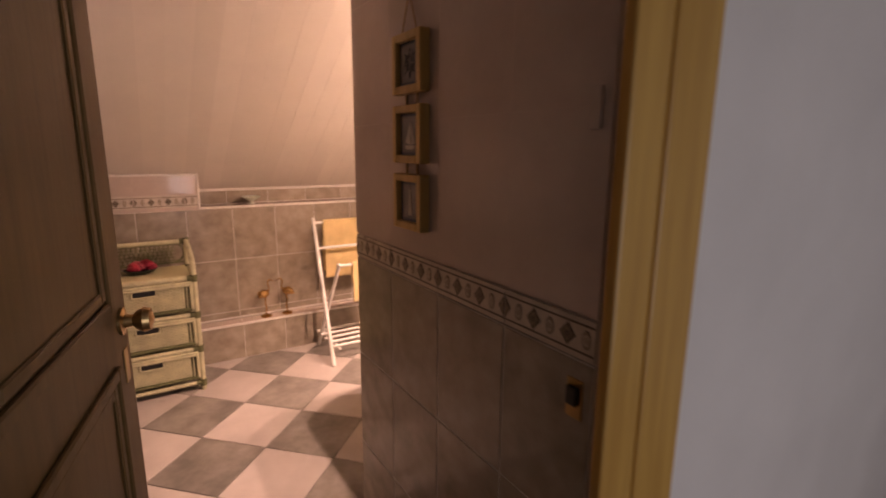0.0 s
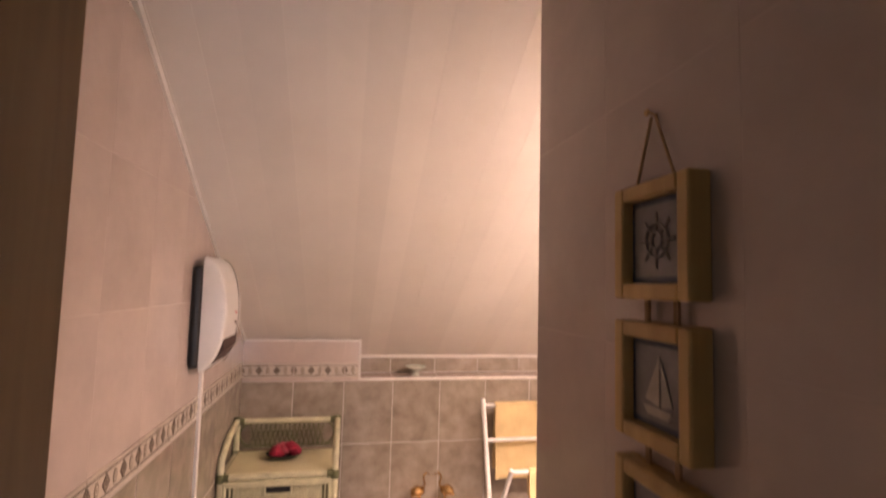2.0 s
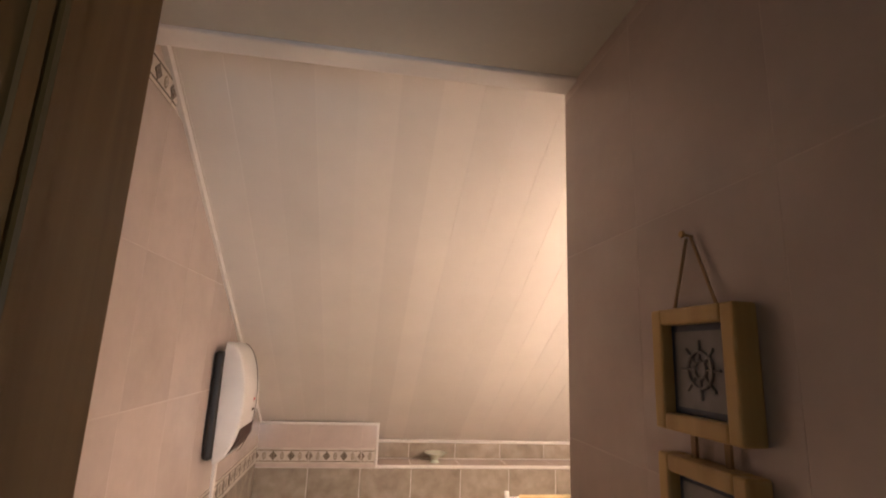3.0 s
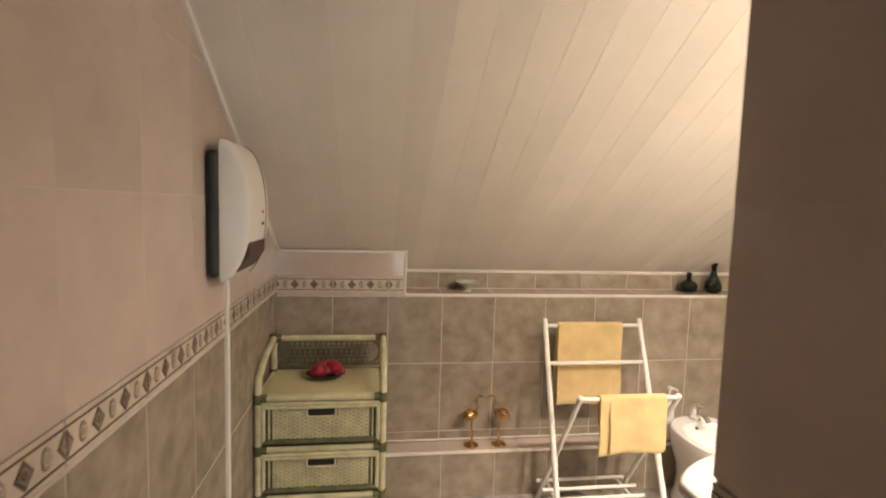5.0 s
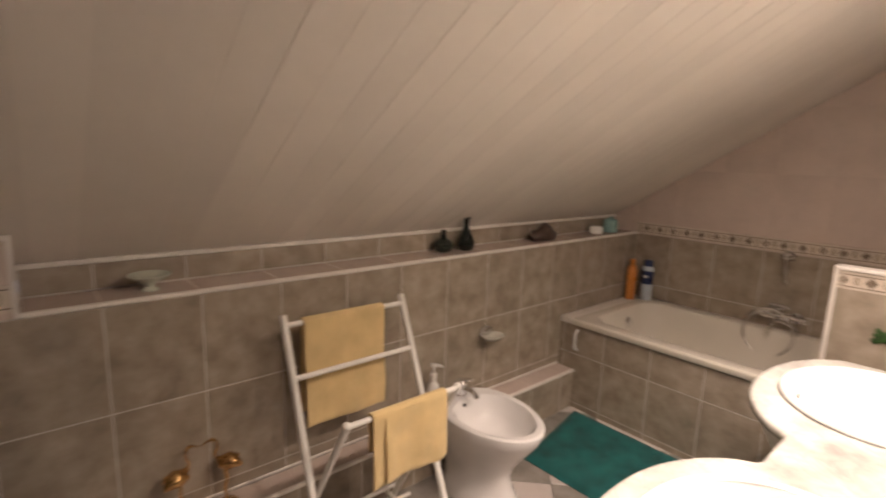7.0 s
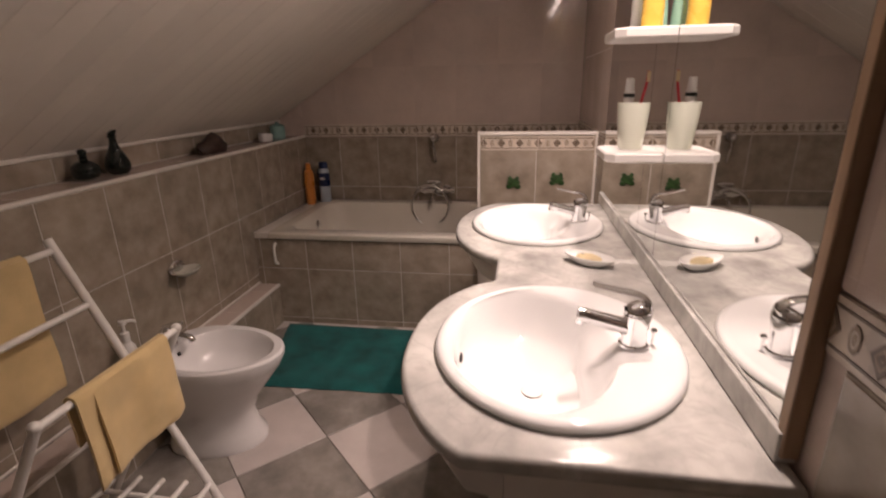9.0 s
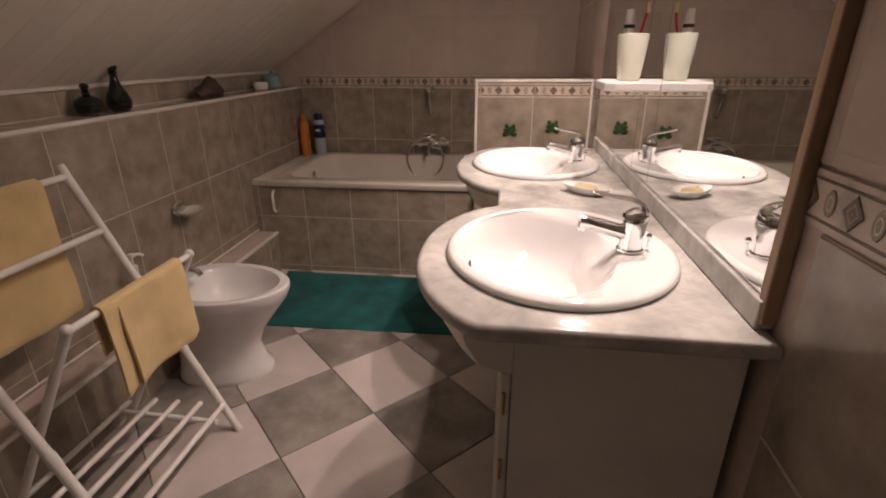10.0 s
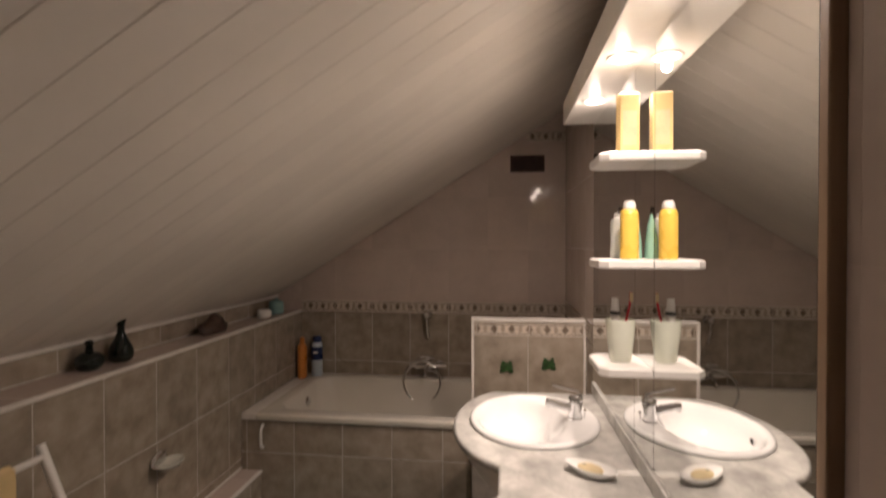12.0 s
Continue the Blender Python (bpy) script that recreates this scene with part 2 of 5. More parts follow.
M["ribbon"] = material("tan_ribbon", (0.42, 0.28, 0.15), 0.7, vary=0.15, scale=30, fine=160)
M["red_plastic"] = material("red_plastic", (0.62, 0.045, 0.06), 0.3, vary=0.05)
M["dark_print"] = material("dark_printing", (0.03, 0.035, 0.03), 0.4, vary=0.1)
M["bulb"] = material("lamp_glass", (0.9, 0.85, 0.75), 0.3, vary=0.01, emit=((1.0, 0.80, 0.55), 22.0))
M["cup"] = material("pale_cup_ceramic", (0.74, 0.77, 0.66), 0.15, vary=0.04, scale=5, fine=30)


# ---- mesh helpers ----
def part(name, bm, mats, parent=None, label="", smooth=False):
    """Links a bmesh as one mesh object under a thing or part."""
    me = bpy.data.meshes.new(name)
    bm.normal_update()
    bm.to_mesh(me)
    bm.free()
    for m in mats if isinstance(mats, (list, tuple)) else [mats]:
        me.materials.append(m)
    if smooth:
        me.shade_smooth()
        me.set_sharp_from_angle(angle=radians(38))
    ob = new(name, me)
    ob.parent = parent
    if label:
        ob["label"] = label
    return ob


def thing(name, x, y, z, label, category, group="", rz=0.0):
    ob = new(name)
    ob.empty_display_size = 0.05
    ob.matrix_world = pose(x, y, z, 0, 0, rz)
    return tagged(ob, label, category, group)


def structure(name, bm, mats, label, category):
    return tagged(part(name, bm, mats), label, category, kind="structure")


def add_box(bm, lo, hi, bevel=0.0, mat=0, segments=2):
    vs = [bm.verts.new((x, y, z)) for x in (lo[0], hi[0]) for y in (lo[1], hi[1]) for z in (lo[2], hi[2])]
    fs = [bm.faces.new([vs[i] for i in q]) for q in ((0, 1, 3, 2), (4, 6, 7, 5), (0, 4, 5, 1), (2, 3, 7, 6), (0, 2, 6, 4), (1, 5, 7, 3))]
    for f in fs:
        f.material_index = mat
    if bevel:
        es = list({e for f in fs for e in f.edges})
        bmesh.ops.bevel(bm, geom=es, offset=bevel, segments=segments, profile=0.5, affect="EDGES")
    return bm


def box(lo, hi, bevel=0.0, segments=2):
    return add_box(bmesh.new(), lo, hi, bevel, 0, segments)


def add_rings(bm, rings, mat=0, closed=True, cap=(True, True)):
    """Skins a list of equally long rings of points."""
    rows = [[bm.verts.new(p) for p in r] for r in rings]
    n = len(rows[0])
    for a, b in zip(rows, rows[1:]):
        for i in range(n if closed else n - 1):
            j = (i + 1) % n
            bm.faces.new((a[i], a[j], b[j], b[i])).material_index = mat
    if closed and cap[0]:
        bm.faces.new(rows[0][::-1]).material_index = mat
    if closed and cap[1]:
        bm.faces.new(rows[-1]).material_index = mat
    return bm


def add_tube(bm, points, r, segs=10, mat=0):
    """A round bar along a line of points; r is one radius or one each."""
    pts = [Vector(p) for p in points]
    rs = r if isinstance(r, (list, tuple)) else [r] * len(pts)
    side = None
    rings = []
    for i, p in enumerate(pts):
        d = (pts[min(i + 1, len(pts) - 1)] - pts[max(i - 1, 0)]).normalized()
        if side is None:
            side = d.orthogonal().normalized()
        side = (side - d * side.dot(d)).normalized()
        up = d.cross(side)
        rings.append([p + rs[i] * (math.cos(a) * side + math.sin(a) * up) for a in (2 * math.pi * k / segs for k in range(segs))])
    return add_rings(bm, rings, mat)


def tube(points, r, segs=10):
    return add_tube(bmesh.new(), points, r, segs)


def add_lathe(bm, profile, segs=24, at=(0, 0, 0), sx=1.0, sy=1.0, mat=0, cap=(True, True)):
    """Turns (radius, height) pairs round z."""
    rings = [[(at[0] + sx * r * math.cos(2 * math.pi * k / segs), at[1] + sy * r * math.sin(2 * math.pi * k / segs), at[2] + z) for k in range(segs)]
             for r, z in profile]
    return add_rings(bm, rings, mat, True, cap)


def lathe(profile, segs=24, at=(0, 0, 0), sx=1.0, sy=1.0, cap=(True, True)):
    return add_lathe(bmesh.new(), profile, segs, at, sx, sy, 0, cap)


def add_ball(bm, c, rx, ry, rz, mat=0, u=12, v=8):
    prof = [(max(0.02, math.sin(math.pi * i / v)), -math.cos(math.pi * i / v)) for i in range(v + 1)]
    rings = [[(c[0] + rx * r * math.cos(2 * math.pi * k / u), c[1] + ry * r * math.sin(2 * math.pi * k / u), c[2] + rz * z) for k in range(u)] for r, z in prof]
    return add_rings(bm, rings, mat)


def curve_points(ctrl, steps=8):
    """A smooth line through control points."""
    ps = [Vector(p) for p in ctrl]
    ps = [2 * ps[0] - ps[1], *ps, 2 * ps[-1] - ps[-2]]
    out = []
    for a, b, c, d in zip(ps, ps[1:], ps[2:], ps[3:]):
        for i in range(steps):
            t = i / steps
            out.append(0.5 * (2 * b + (c - a) * t + (2 * a - 5 * b + 4 * c - d) * t * t + (3 * b - a - 3 * c + d) * t ** 3))
    return out + [ps[-2]]


def round_rect(x0, y0, x1, y1, r, z, n=6):
    out = []
    for cx, cy, a0 in ((x1 - r, y1 - r, 0), (x0 + r, y1 - r, 90), (x0 + r, y0 + r, 180), (x1 - r, y0 + r, 270)):
        for i in range(n + 1):
            a = radians(a0 + 90 * i / n)
            out.append((cx + r * math.cos(a), cy + r * math.sin(a), z))
    return out


# ---- large structure ----
def wall(name, lo, hi, label, mat="pink_joint"):
    return structure(name, box(lo, hi), M[mat], label, "wall")


wall_west = wall("wall_west", (-0.15, DOOR_Y, 0), (0, 4.3, 2.65), "wall with grey tiles below and pale pink tiles above a patterned border")
wall_north = wall("wall_north", (0, FAR_Y, 0), (END_X, 4.3, LEDGE_Z - 0.008), "grey tiled half wall with a ledge under the sloping ceiling", "joint")
bm = box((0.616, BACK_Y, LEDGE_Z - 0.008), (END_X, 4.3, 1.012))
add_box(bm, (0.616, BACK_Y, 1.012), (END_X, 4.19, 1.076))
ledge_back = structure("wall_ledge_back", bm, M["joint"], "low tiled strip behind the ledge", "wall")
bm = bmesh.new()
add_rings(bm, [[(x, FAR_Y, LEDGE_Z - 0.008), (x, 4.3, LEDGE_Z - 0.008), (x, 4.3, 1.01), (x, FAR_Y, 1.198)] for x in (0, 0.61)])
wall_box = structure("wall_box", bm, M["pink_joint"], "boxed out wall corner with patterned border tiles", "wall")
wall_east = wall("wall_east", (END_X, 2.03, 0), (END_X + 0.15, 4.3, 2.5), "wall behind the bath, grey tiles below, pale pink tiles above")
wall_south = wall("wall_south", (1.06, 2.03, 0), (END_X, MIR_Y, 2.5), "tiled wall that carries the mirror")
wall_pictures = wall("wall_pictures", (PIC_X, DOOR_Y, 0), (1.06, MIR_Y, 2.5), "passage wall with grey tiles, patterned border and pale pink tiles")
low_ledge = structure("wall_low_ledge", box((0, 3.884, 0), (3.034, FAR_Y, 0.229)), M["joint"], "low boxed ledge along the foot of the tiled wall", "wall")

# door wall towards the hall, in three pieces round the opening
DOOR_L, DOOR_R, DOOR_H = 0.055, 0.935, 2.06
bm = box((-1.2, HALL_Y, 0), (DOOR_L, DOOR_Y, 2.65))
add_box(bm, (DOOR_R, HALL_Y, 0), (2.6, DOOR_Y, 2.65))
add_box(bm, (DOOR_L, HALL_Y, DOOR_H), (DOOR_R, DOOR_Y, 2.65))
wall_hall = structure("wall_hall", bm, M["plaster"], "white plastered hall wall with a door opening", "wall")
structure("wall_hall_west", box((-1.35, -1.35, 0), (-1.2, DOOR_Y, 2.65)), M["plaster"], "plain white hall wall", "wall")
structure("wall_hall_east", box((2.6, -1.35, 0), (2.75, DOOR_Y, 2.65)), M["plaster"], "plain white hall wall", "wall")
bm = box((-1.2, -1.35, 0), (0.75, -1.2, 2.65))
add_box(bm, (1.65, -1.35, 0), (2.6, -1.2, 2.65))
add_box(bm, (0.75, -1.35, 0), (1.65, -1.2, 0.3))
add_box(bm, (0.75, -1.35, 1.4), (1.65, -1.2, 2.65))
structure("wall_hall_south", bm, M["plaster"], "plain white hall wall with a window opening", "wall")
structure("ceiling_hall", box((-1.35, -1.35, 2.65), (2.75, DOOR_Y, 2.75)), M["plaster"], "plain white hall ceiling", "ceiling")
structure("floor_hall", box((-1.35, -1.35, -0.12), (2.75, 1.10, 0)), M["parquet"], "brown wooden hall floor", "floor")
floor = structure("floor", box((-0.15, 1.10, -0.12), (END_X + 0.15, 4.3, -0.004)), M["dark_joint"], "diagonal chequered floor of light and dark grey tiles", "floor")

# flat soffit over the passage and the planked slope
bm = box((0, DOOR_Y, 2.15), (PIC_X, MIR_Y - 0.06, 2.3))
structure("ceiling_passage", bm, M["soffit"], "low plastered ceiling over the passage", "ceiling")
structure("trim_soffit", box((0, MIR_Y - 0.06, 2.143), (PIC_X, MIR_Y + 0.004, 2.3), 0.006), M["trim"], "pale edge of the passage ceiling", "trim")

PLANK, FIRST_JOINT, GROOVE = 0.1055, 0.0205, 0.0014
joints = [FIRST_JOINT + PLANK * i for i in range(math.ceil((END_X - FIRST_JOINT) / PLANK))]
bm = bmesh.new()
for x0, x1 in zip([-GROOVE, *joints], [*joints, END_X + GROOVE]):
    for a, b, d in ((x0 + GROOVE, x1 - GROOVE, 0.0), (x1 - GROOVE, x1 + GROOVE, 0.0017)):
        if b <= END_X + 0.0001:
            add_rings(bm, [[(x, 1.9, roof(1.9) + d), (x, 4.3, roof(4.3) + d), (x, 4.3, roof(4.3) + 0.08), (x, 1.9, roof(1.9) + 0.08)] for x in (a, b)])
structure("ceiling_slope", bm, M["plank"], "sloping ceiling of white planks under the roof", "ceiling")
structure("ceiling_top", box((-0.15, 1.0, 2.65), (END_X + 0.15, 2.2, 2.75)), M["plaster"], "plain ceiling above the slope", "ceiling")


# ---- trims ----
def trim(name, lo, hi, label="white edging strip"):
    return structure(name, box(lo, hi, 0.002, 1), M["trim"], label, "trim")


trim("trim_ledge_front", (0.616, FAR_Y - 0.010, LEDGE_Z - 0.008), (END_X, FAR_Y + 0.008, LEDGE_Z + 0.004))
trim("trim_box_side", (0.604, FAR_Y - 0.010, LEDGE_Z - 0.008), (0.616, FAR_Y + 0.002, 1.200))
trim("trim_box_top", (0, FAR_Y - 0.011, 1.186), (0.604, FAR_Y + 0.002, 1.199))
trim("trim_ledge_top", (0.616, BACK_Y - 0.016, 1.074), (END_X, BACK_Y + 0.006, 1.088))
trim("trim_low_ledge", (0, 3.872, 0.226), (3.034, 3.888, 0.239))
trim("trim_low_ledge_back", (0, 3.990, 0.240), (3.034, 3.999, 0.250))
bm = bmesh.new()
for y0, y1 in ((2.19, 4.0),):
    add_rings(bm, [[(0.0, y, roof(y) - 0.024), (0.014, y, roof(y) - 0.024), (0.014, y, roof(y) + 0.002), (0.0, y, roof(y) + 0.002)] for y in (y0, y1)])
structure("trim_slope", bm, M["trim"], "white strip where the slope meets the wall", "trim")
trim("trim_conduit", (0.0, 3.192, 0.0), (0.016, 3.216, 1.2), "white cable duct running down the wall")

# ---- door frame and open door ----
bm = box((0.904, HALL_Y, 0), (DOOR_R, DOOR_Y - 0.002, DOOR_H), 0.004)
for x0, x1, y0 in ((0.850, 0.925, 1.076), (0.925, 0.945, 1.084), (0.945, 1.062, 1.080), (0.013, 0.081, 1.076), (-0.055, 0.013, 1.088)):
    add_box(bm, (x0, y0, 0), (x1, HALL_Y, DOOR_H + 0.07), 0.005)
add_box(bm, (DOOR_L, HALL_Y, 0), (0.081, 1.13, DOOR_H), 0.004)
add_box(bm, (0.081, HALL_Y, DOOR_H - 0.03), (0.904, 1.13, DOOR_H), 0.004)
add_box(bm, (0.081, 1.078, DOOR_H - 0.03), (0.850, HALL_Y, DOOR_H + 0.07), 0.006)
door_frame = structure("door_frame", bm, M["jamb"], "yellow varnished wooden door frame", "door frame")
door = thing("door", 0.088, 1.137, 0.0, "brown panelled wooden door standing open into the passage", "door", rz=-11.8)
door["kind"] = "structure"
DW, DH, DT = 0.69, 2.02, 0.038
bm = box((-DT, 0, 0.008), (0, DW, DH), 0.003)
leaf = part("leaf", bm, M["door"], door)
for z0, z1 in ((0.16, 0.94), (1.05, 1.90)):
    bm = bmesh.new()
    for k, (g, h) in enumerate(((0.0, 0.010), (0.026, 0.005))):
        y0, y1, a, b = 0.11 + g, DW - 0.11 - g, z0 + g, z1 - g
        t = 0.022
        for lo, hi in (((-0.001, y0, a), (h, y0 + t, b)), ((-0.001, y1 - t, a), (h, y1, b)), ((-0.001, y0 + t, a), (h, y1 - t, a + t)), ((-0.001, y0 + t, b - t), (h, y1 - t, b))):
            add_box(bm, lo, hi, 0.003, 0, 1)
    part("panel_moulding", bm, M["door"], leaf)
bm = bmesh.new()
add_rings(bm, [[(x, DW - 0.045 + r * math.cos(a), 1.008 + r * math.sin(a)) for a in (2 * math.pi * k / 20 for k in range(20))]
               for x, r in ((0, 0.028), (0.006, 0.028), (0.008, 0.014), (0.022, 0.012), (0.030, 0.020), (0.042, 0.026), (0.054, 0.022), (0.059, 0.006))])
part("door_knob", bm, M["knob"], door, "turned brass door knob", smooth=True)
part("keyhole_plate", box((0, DW - 0.058, 0.88), (0.003, DW - 0.032, 0.95), 0.001), M["knob"], door)

latch = thing("latch_plate", PIC_X - 0.006, 1.177, 1.42, "small pale latch plate on the tiles by the door frame", "latch")
part("plate", box((-0.006, -0.010, -0.034), (0, 0.010, 0.034), 0.002), M["pink_joint"], latch)
hook = thing("wall_catch", PIC_X - 0.006, 1.185, 0.925, "small black catch on a pale plate on the tiles", "catch")
part("plate", box((-0.004, -0.018, -0.045), (0, 0.018, 0.03), 0.001), M["knob"], hook)
part("catch", box((-0.014, -0.012, -0.018), (-0.004, 0.012, 0.018), 0.003), M["dark"], hook)


# ---- vanity ----
TOP_Z = 0.798
def front(x):
    """Front edge of the worktop: two lobes round the basins."""
    out = 2.610
    for c, half, h in ((1.492, 0.332, 0.160), (2.380, 0.368, 0.166)):
        u = abs(x - c) / half
        if u < 1:
            out += h * (1 - u ** 2.2) ** 0.72
    return out


X0, X1 = 1.166, 2.740
outline = [(X0 + (X1 - X0) * i / 96, front(X0 + (X1 - X0) * i / 96)) for i in range(97)]
outline = [(X0, 2.182), *[(x, y) for x, y in outline], (X1, 2.182)]


def inset(points, d):
    out = []
    n = len(points)
    for i, (x, y) in enumerate(points):
        ax, ay = points[i - 1]
        bx, by = points[(i + 1) % n]
        tx, ty = bx - ax, by - ay
        s = math.hypot(tx, ty)
        nx, ny = ty / s, -tx / s
        out.append((x + nx * d, y + ny * d))
    return out


BASINS = ((1.497, 2.474), (2.387, 2.482))
bm = bmesh.new()
edges, low_edges = [], []


def loop(points, z, keep):
    vs = [bm.verts.new((x, y, z)) for x, y in points]
    keep += [bm.edges.new((a, b)) for a, b in zip(vs, vs[1:] + vs[:1])]
    return vs


layers = []
for k in range(9):
    a = math.pi * k / 8
    d = 0.013 * (1 - math.sin(a))
    layers.append(loop([(x, max(y, 2.182)) for x, y in inset(outline, d)], TOP_Z - 0.015 - 0.015 * math.cos(a), low_edges if k == 0 else edges if k == 8 else []))
for a, b in zip(layers, layers[1:]):
    for i in range(len(a)):
        j = (i + 1) % len(a)
        bm.faces.new((a[i], a[j], b[j], b[i]))
for cx, cy in BASINS:
    hole = [(cx + 0.256 * math.cos(2 * math.pi * k / 40), cy + 0.219 * math.sin(2 * math.pi * k / 40)) for k in range(40)]
    low, high = loop(hole, TOP_Z - 0.03, low_edges), loop(hole, TOP_Z, edges)
    for i in range(40):
        j = (i + 1) % 40
        bm.faces.new((low[i], high[i], high[j], low[j]))
for some in (edges, low_edges):
    bmesh.ops.triangle_fill(bm, use_beauty=True, use_dissolve=False, edges=some)
for f in list(bm.faces):
    c = f.calc_center_median()
    for cx, cy in BASINS:
        if ((c.x - cx) / 0.256) ** 2 + ((c.y - cy) / 0.219) ** 2 < 0.96 and f.is_valid:
            bm.faces.remove(f)
            break
bmesh.ops.recalc_face_normals(bm, faces=bm.faces)
tagged(part("worktop", bm, M["marble"], smooth=True), "grey veined marble worktop with two rounded lobes", "worktop")
tagged(part("backsplash", box((1.205, 2.182, TOP_Z + 0.001), (2.765, 2.209, 0.846), 0.003), M["marble"]), "low marble strip between worktop and mirror", "backsplash")


def basin(x, y):
    ob = thing("washbasin", x, y, TOP_Z, "white oval ceramic washbasin set into the marble", "washbasin", "washbasins in the worktop")
    segs = 64

    def ring(rx, ry, dy, z, cut=-1.0):
        return [(rx * math.cos(a), max(cut, dy + ry * math.sin(a)), z) for a in (2 * math.pi * k / segs for k in range(segs))]

    # raised rim, flat deck on the tap's side, then the bowl
    rings = [ring(*r) for r in ((0.268, 0.231, 0, 0.0005), (0.272, 0.235, 0, 0.006), (0.271, 0.234, 0, 0.011), (0.266, 0.229, 0, 0.0155), (0.258, 0.221, 0, 0.0175), (0.250, 0.213, 0.001, 0.0165),
                                 (0.244, 0.196, 0.012, 0.0135), (0.239, 0.166, 0.038, 0.011), (0.234, 0.158, 0.0435, 0.007), (0.227, 0.152, 0.0455, -0.006, -0.100), (0.219, 0.147, 0.047, -0.028, -0.080),
                                 (0.207, 0.140, 0.048, -0.052, -0.060), (0.186, 0.126, 0.048, -0.078, -0.056), (0.150, 0.100, 0.046, -0.098, -0.050), (0.092, 0.062, 0.043, -0.110), (0.030, 0.026, 0.040, -0.1145))]
    bm = bmesh.new()
    add_rings(bm, rings, cap=(False, True))
    add_rings(bm, [ring(*r) for r in ((0.030, 0.030, 0.040, -0.140), (0.12, 0.085, 0.044, -0.128), (0.19, 0.130, 0.044, -0.096), (0.228, 0.166, 0.036, -0.045), (0.245, 0.205, 0.006, -0.004), (0.268, 0.231, 0, 0.0005))], cap=(True, False))
    bmesh.ops.remove_doubles(bm, verts=bm.verts, dist=0.0001)
    bmesh.ops.recalc_face_normals(bm, faces=bm.faces)
    part("bowl", bm, M["ceramic"], ob, smooth=True)
    bm = lathe([(0.002, -0.1130), (0.020, -0.1130), (0.022, -0.1105), (0.018, -0.109), (0.002, -0.1085)], 20, (0, 0.040, 0))
    part("drain_plug", bm, M["white_plastic"], ob, "white drain plug", smooth=True)
    bm = bmesh.new()
    add_ball(bm, (-0.012, 0.1855, -0.036), 0.010, 0.0035, 0.011)
    part("overflow_slot", bm, M["dark"], ob, "dark overflow slot")
    return ob


for cx, cy in BASINS:
    basin(cx, cy)


def tap(x, y):
    ob = thing("basin_tap", x, y, TOP_Z + 0.0125, "chrome single-lever tap on the washbasin rim", "tap", "washbasin taps")
    # squat body that leans towards the bowl
    rings = []
    for z, r, dy in ((0.0, 0.027, 0.0), (0.004, 0.027, 0.0), (0.007, 0.0235, 0.0), (0.030, 0.0225, -0.001), (0.048, 0.024, -0.002), (0.060, 0.0255, -0.003), (0.066, 0.0250, -0.003)):
        rings.append([(r * math.cos(a), dy + r * math.sin(a), z - 0.10 * r * math.sin(a) * z / 0.066) for a in (2 * math.pi * k / 28 for k in range(28))])
    part("body", add_rings(bmesh.new(), rings), M["chrome"], ob, smooth=True)
    pts = curve_points([(0.0, 0.010, 0.036), (0.0, 0.050, 0.046), (0.0, 0.088, 0.056), (0.0, 0.106, 0.058)], 5)
    spout = part("spout", tube(pts, [0.0165 - 0.0035 * i / (len(pts) - 1) for i in range(len(pts))], 16), M["chrome"], ob, smooth=True)
    part("aerator", tube([(0, 0.098, 0.054), (0, 0.100, 0.040)], 0.0105, 16), M["chrome"], spout, smooth=True)
    bm = bmesh.new()
    rings = []
    for z, r in ((0.068, 0.0252), (0.074, 0.0250), (0.082, 0.0215), (0.087, 0.013), (0.088, 0.002)):
        rings.append([(r * math.cos(a), -0.004 + r * math.sin(a), z - 0.10 * r * math.sin(a)) for a in (2 * math.pi * k / 28 for k in range(28))])
    add_rings(bm, rings)
    # flat lever, arching back over the cap and out towards the bowl
    mid = curve_points([(0, -0.020, 0.070), (0, -0.019, 0.090), (0, 0.000, 0.104), (0, 0.034, 0.110), (0, 0.066, 0.117), (0, 0.084, 0.122)], 5)
    rings = []
    for i, p in enumerate(mid):
        t = i / (len(mid) - 1)
        d = (mid[min(i + 1, len(mid) - 1)] - mid[max(i - 1, 0)]).normalized()
        up = Vector((1, 0, 0)).cross(d)
        wide, thin = 0.017 - 0.008 * t, 0.0055 - 0.0022 * t
        rings.append([p + Vector((wide * math.cos(a), 0, 0)) + up * thin * math.sin(a) for a in (2 * math.pi * k / 14 for k in range(14))])
    add_rings(bm, rings)
    lever = part("lever", bm, M["chrome"], ob, smooth=True)
    bm = bmesh.new()
    add_ball(bm, (0, 0.0205, 0.0745), 0.0055, 0.002, 0.0055)
    part("mark", bm, M["dark"], lever, "small dark temperature mark")
    bm = tube([(0.0, -0.034, -0.002), (0.0, -0.035, 0.026)], 0.0028, 8)
    add_ball(bm, (0, -0.035, 0.031), 0.0062, 0.0062, 0.0062)
    part("plug_rod", bm, M["chrome"], ob, smooth=True)
    return ob


tap(1.490, 2.330)
tap(2.392, 2.332)

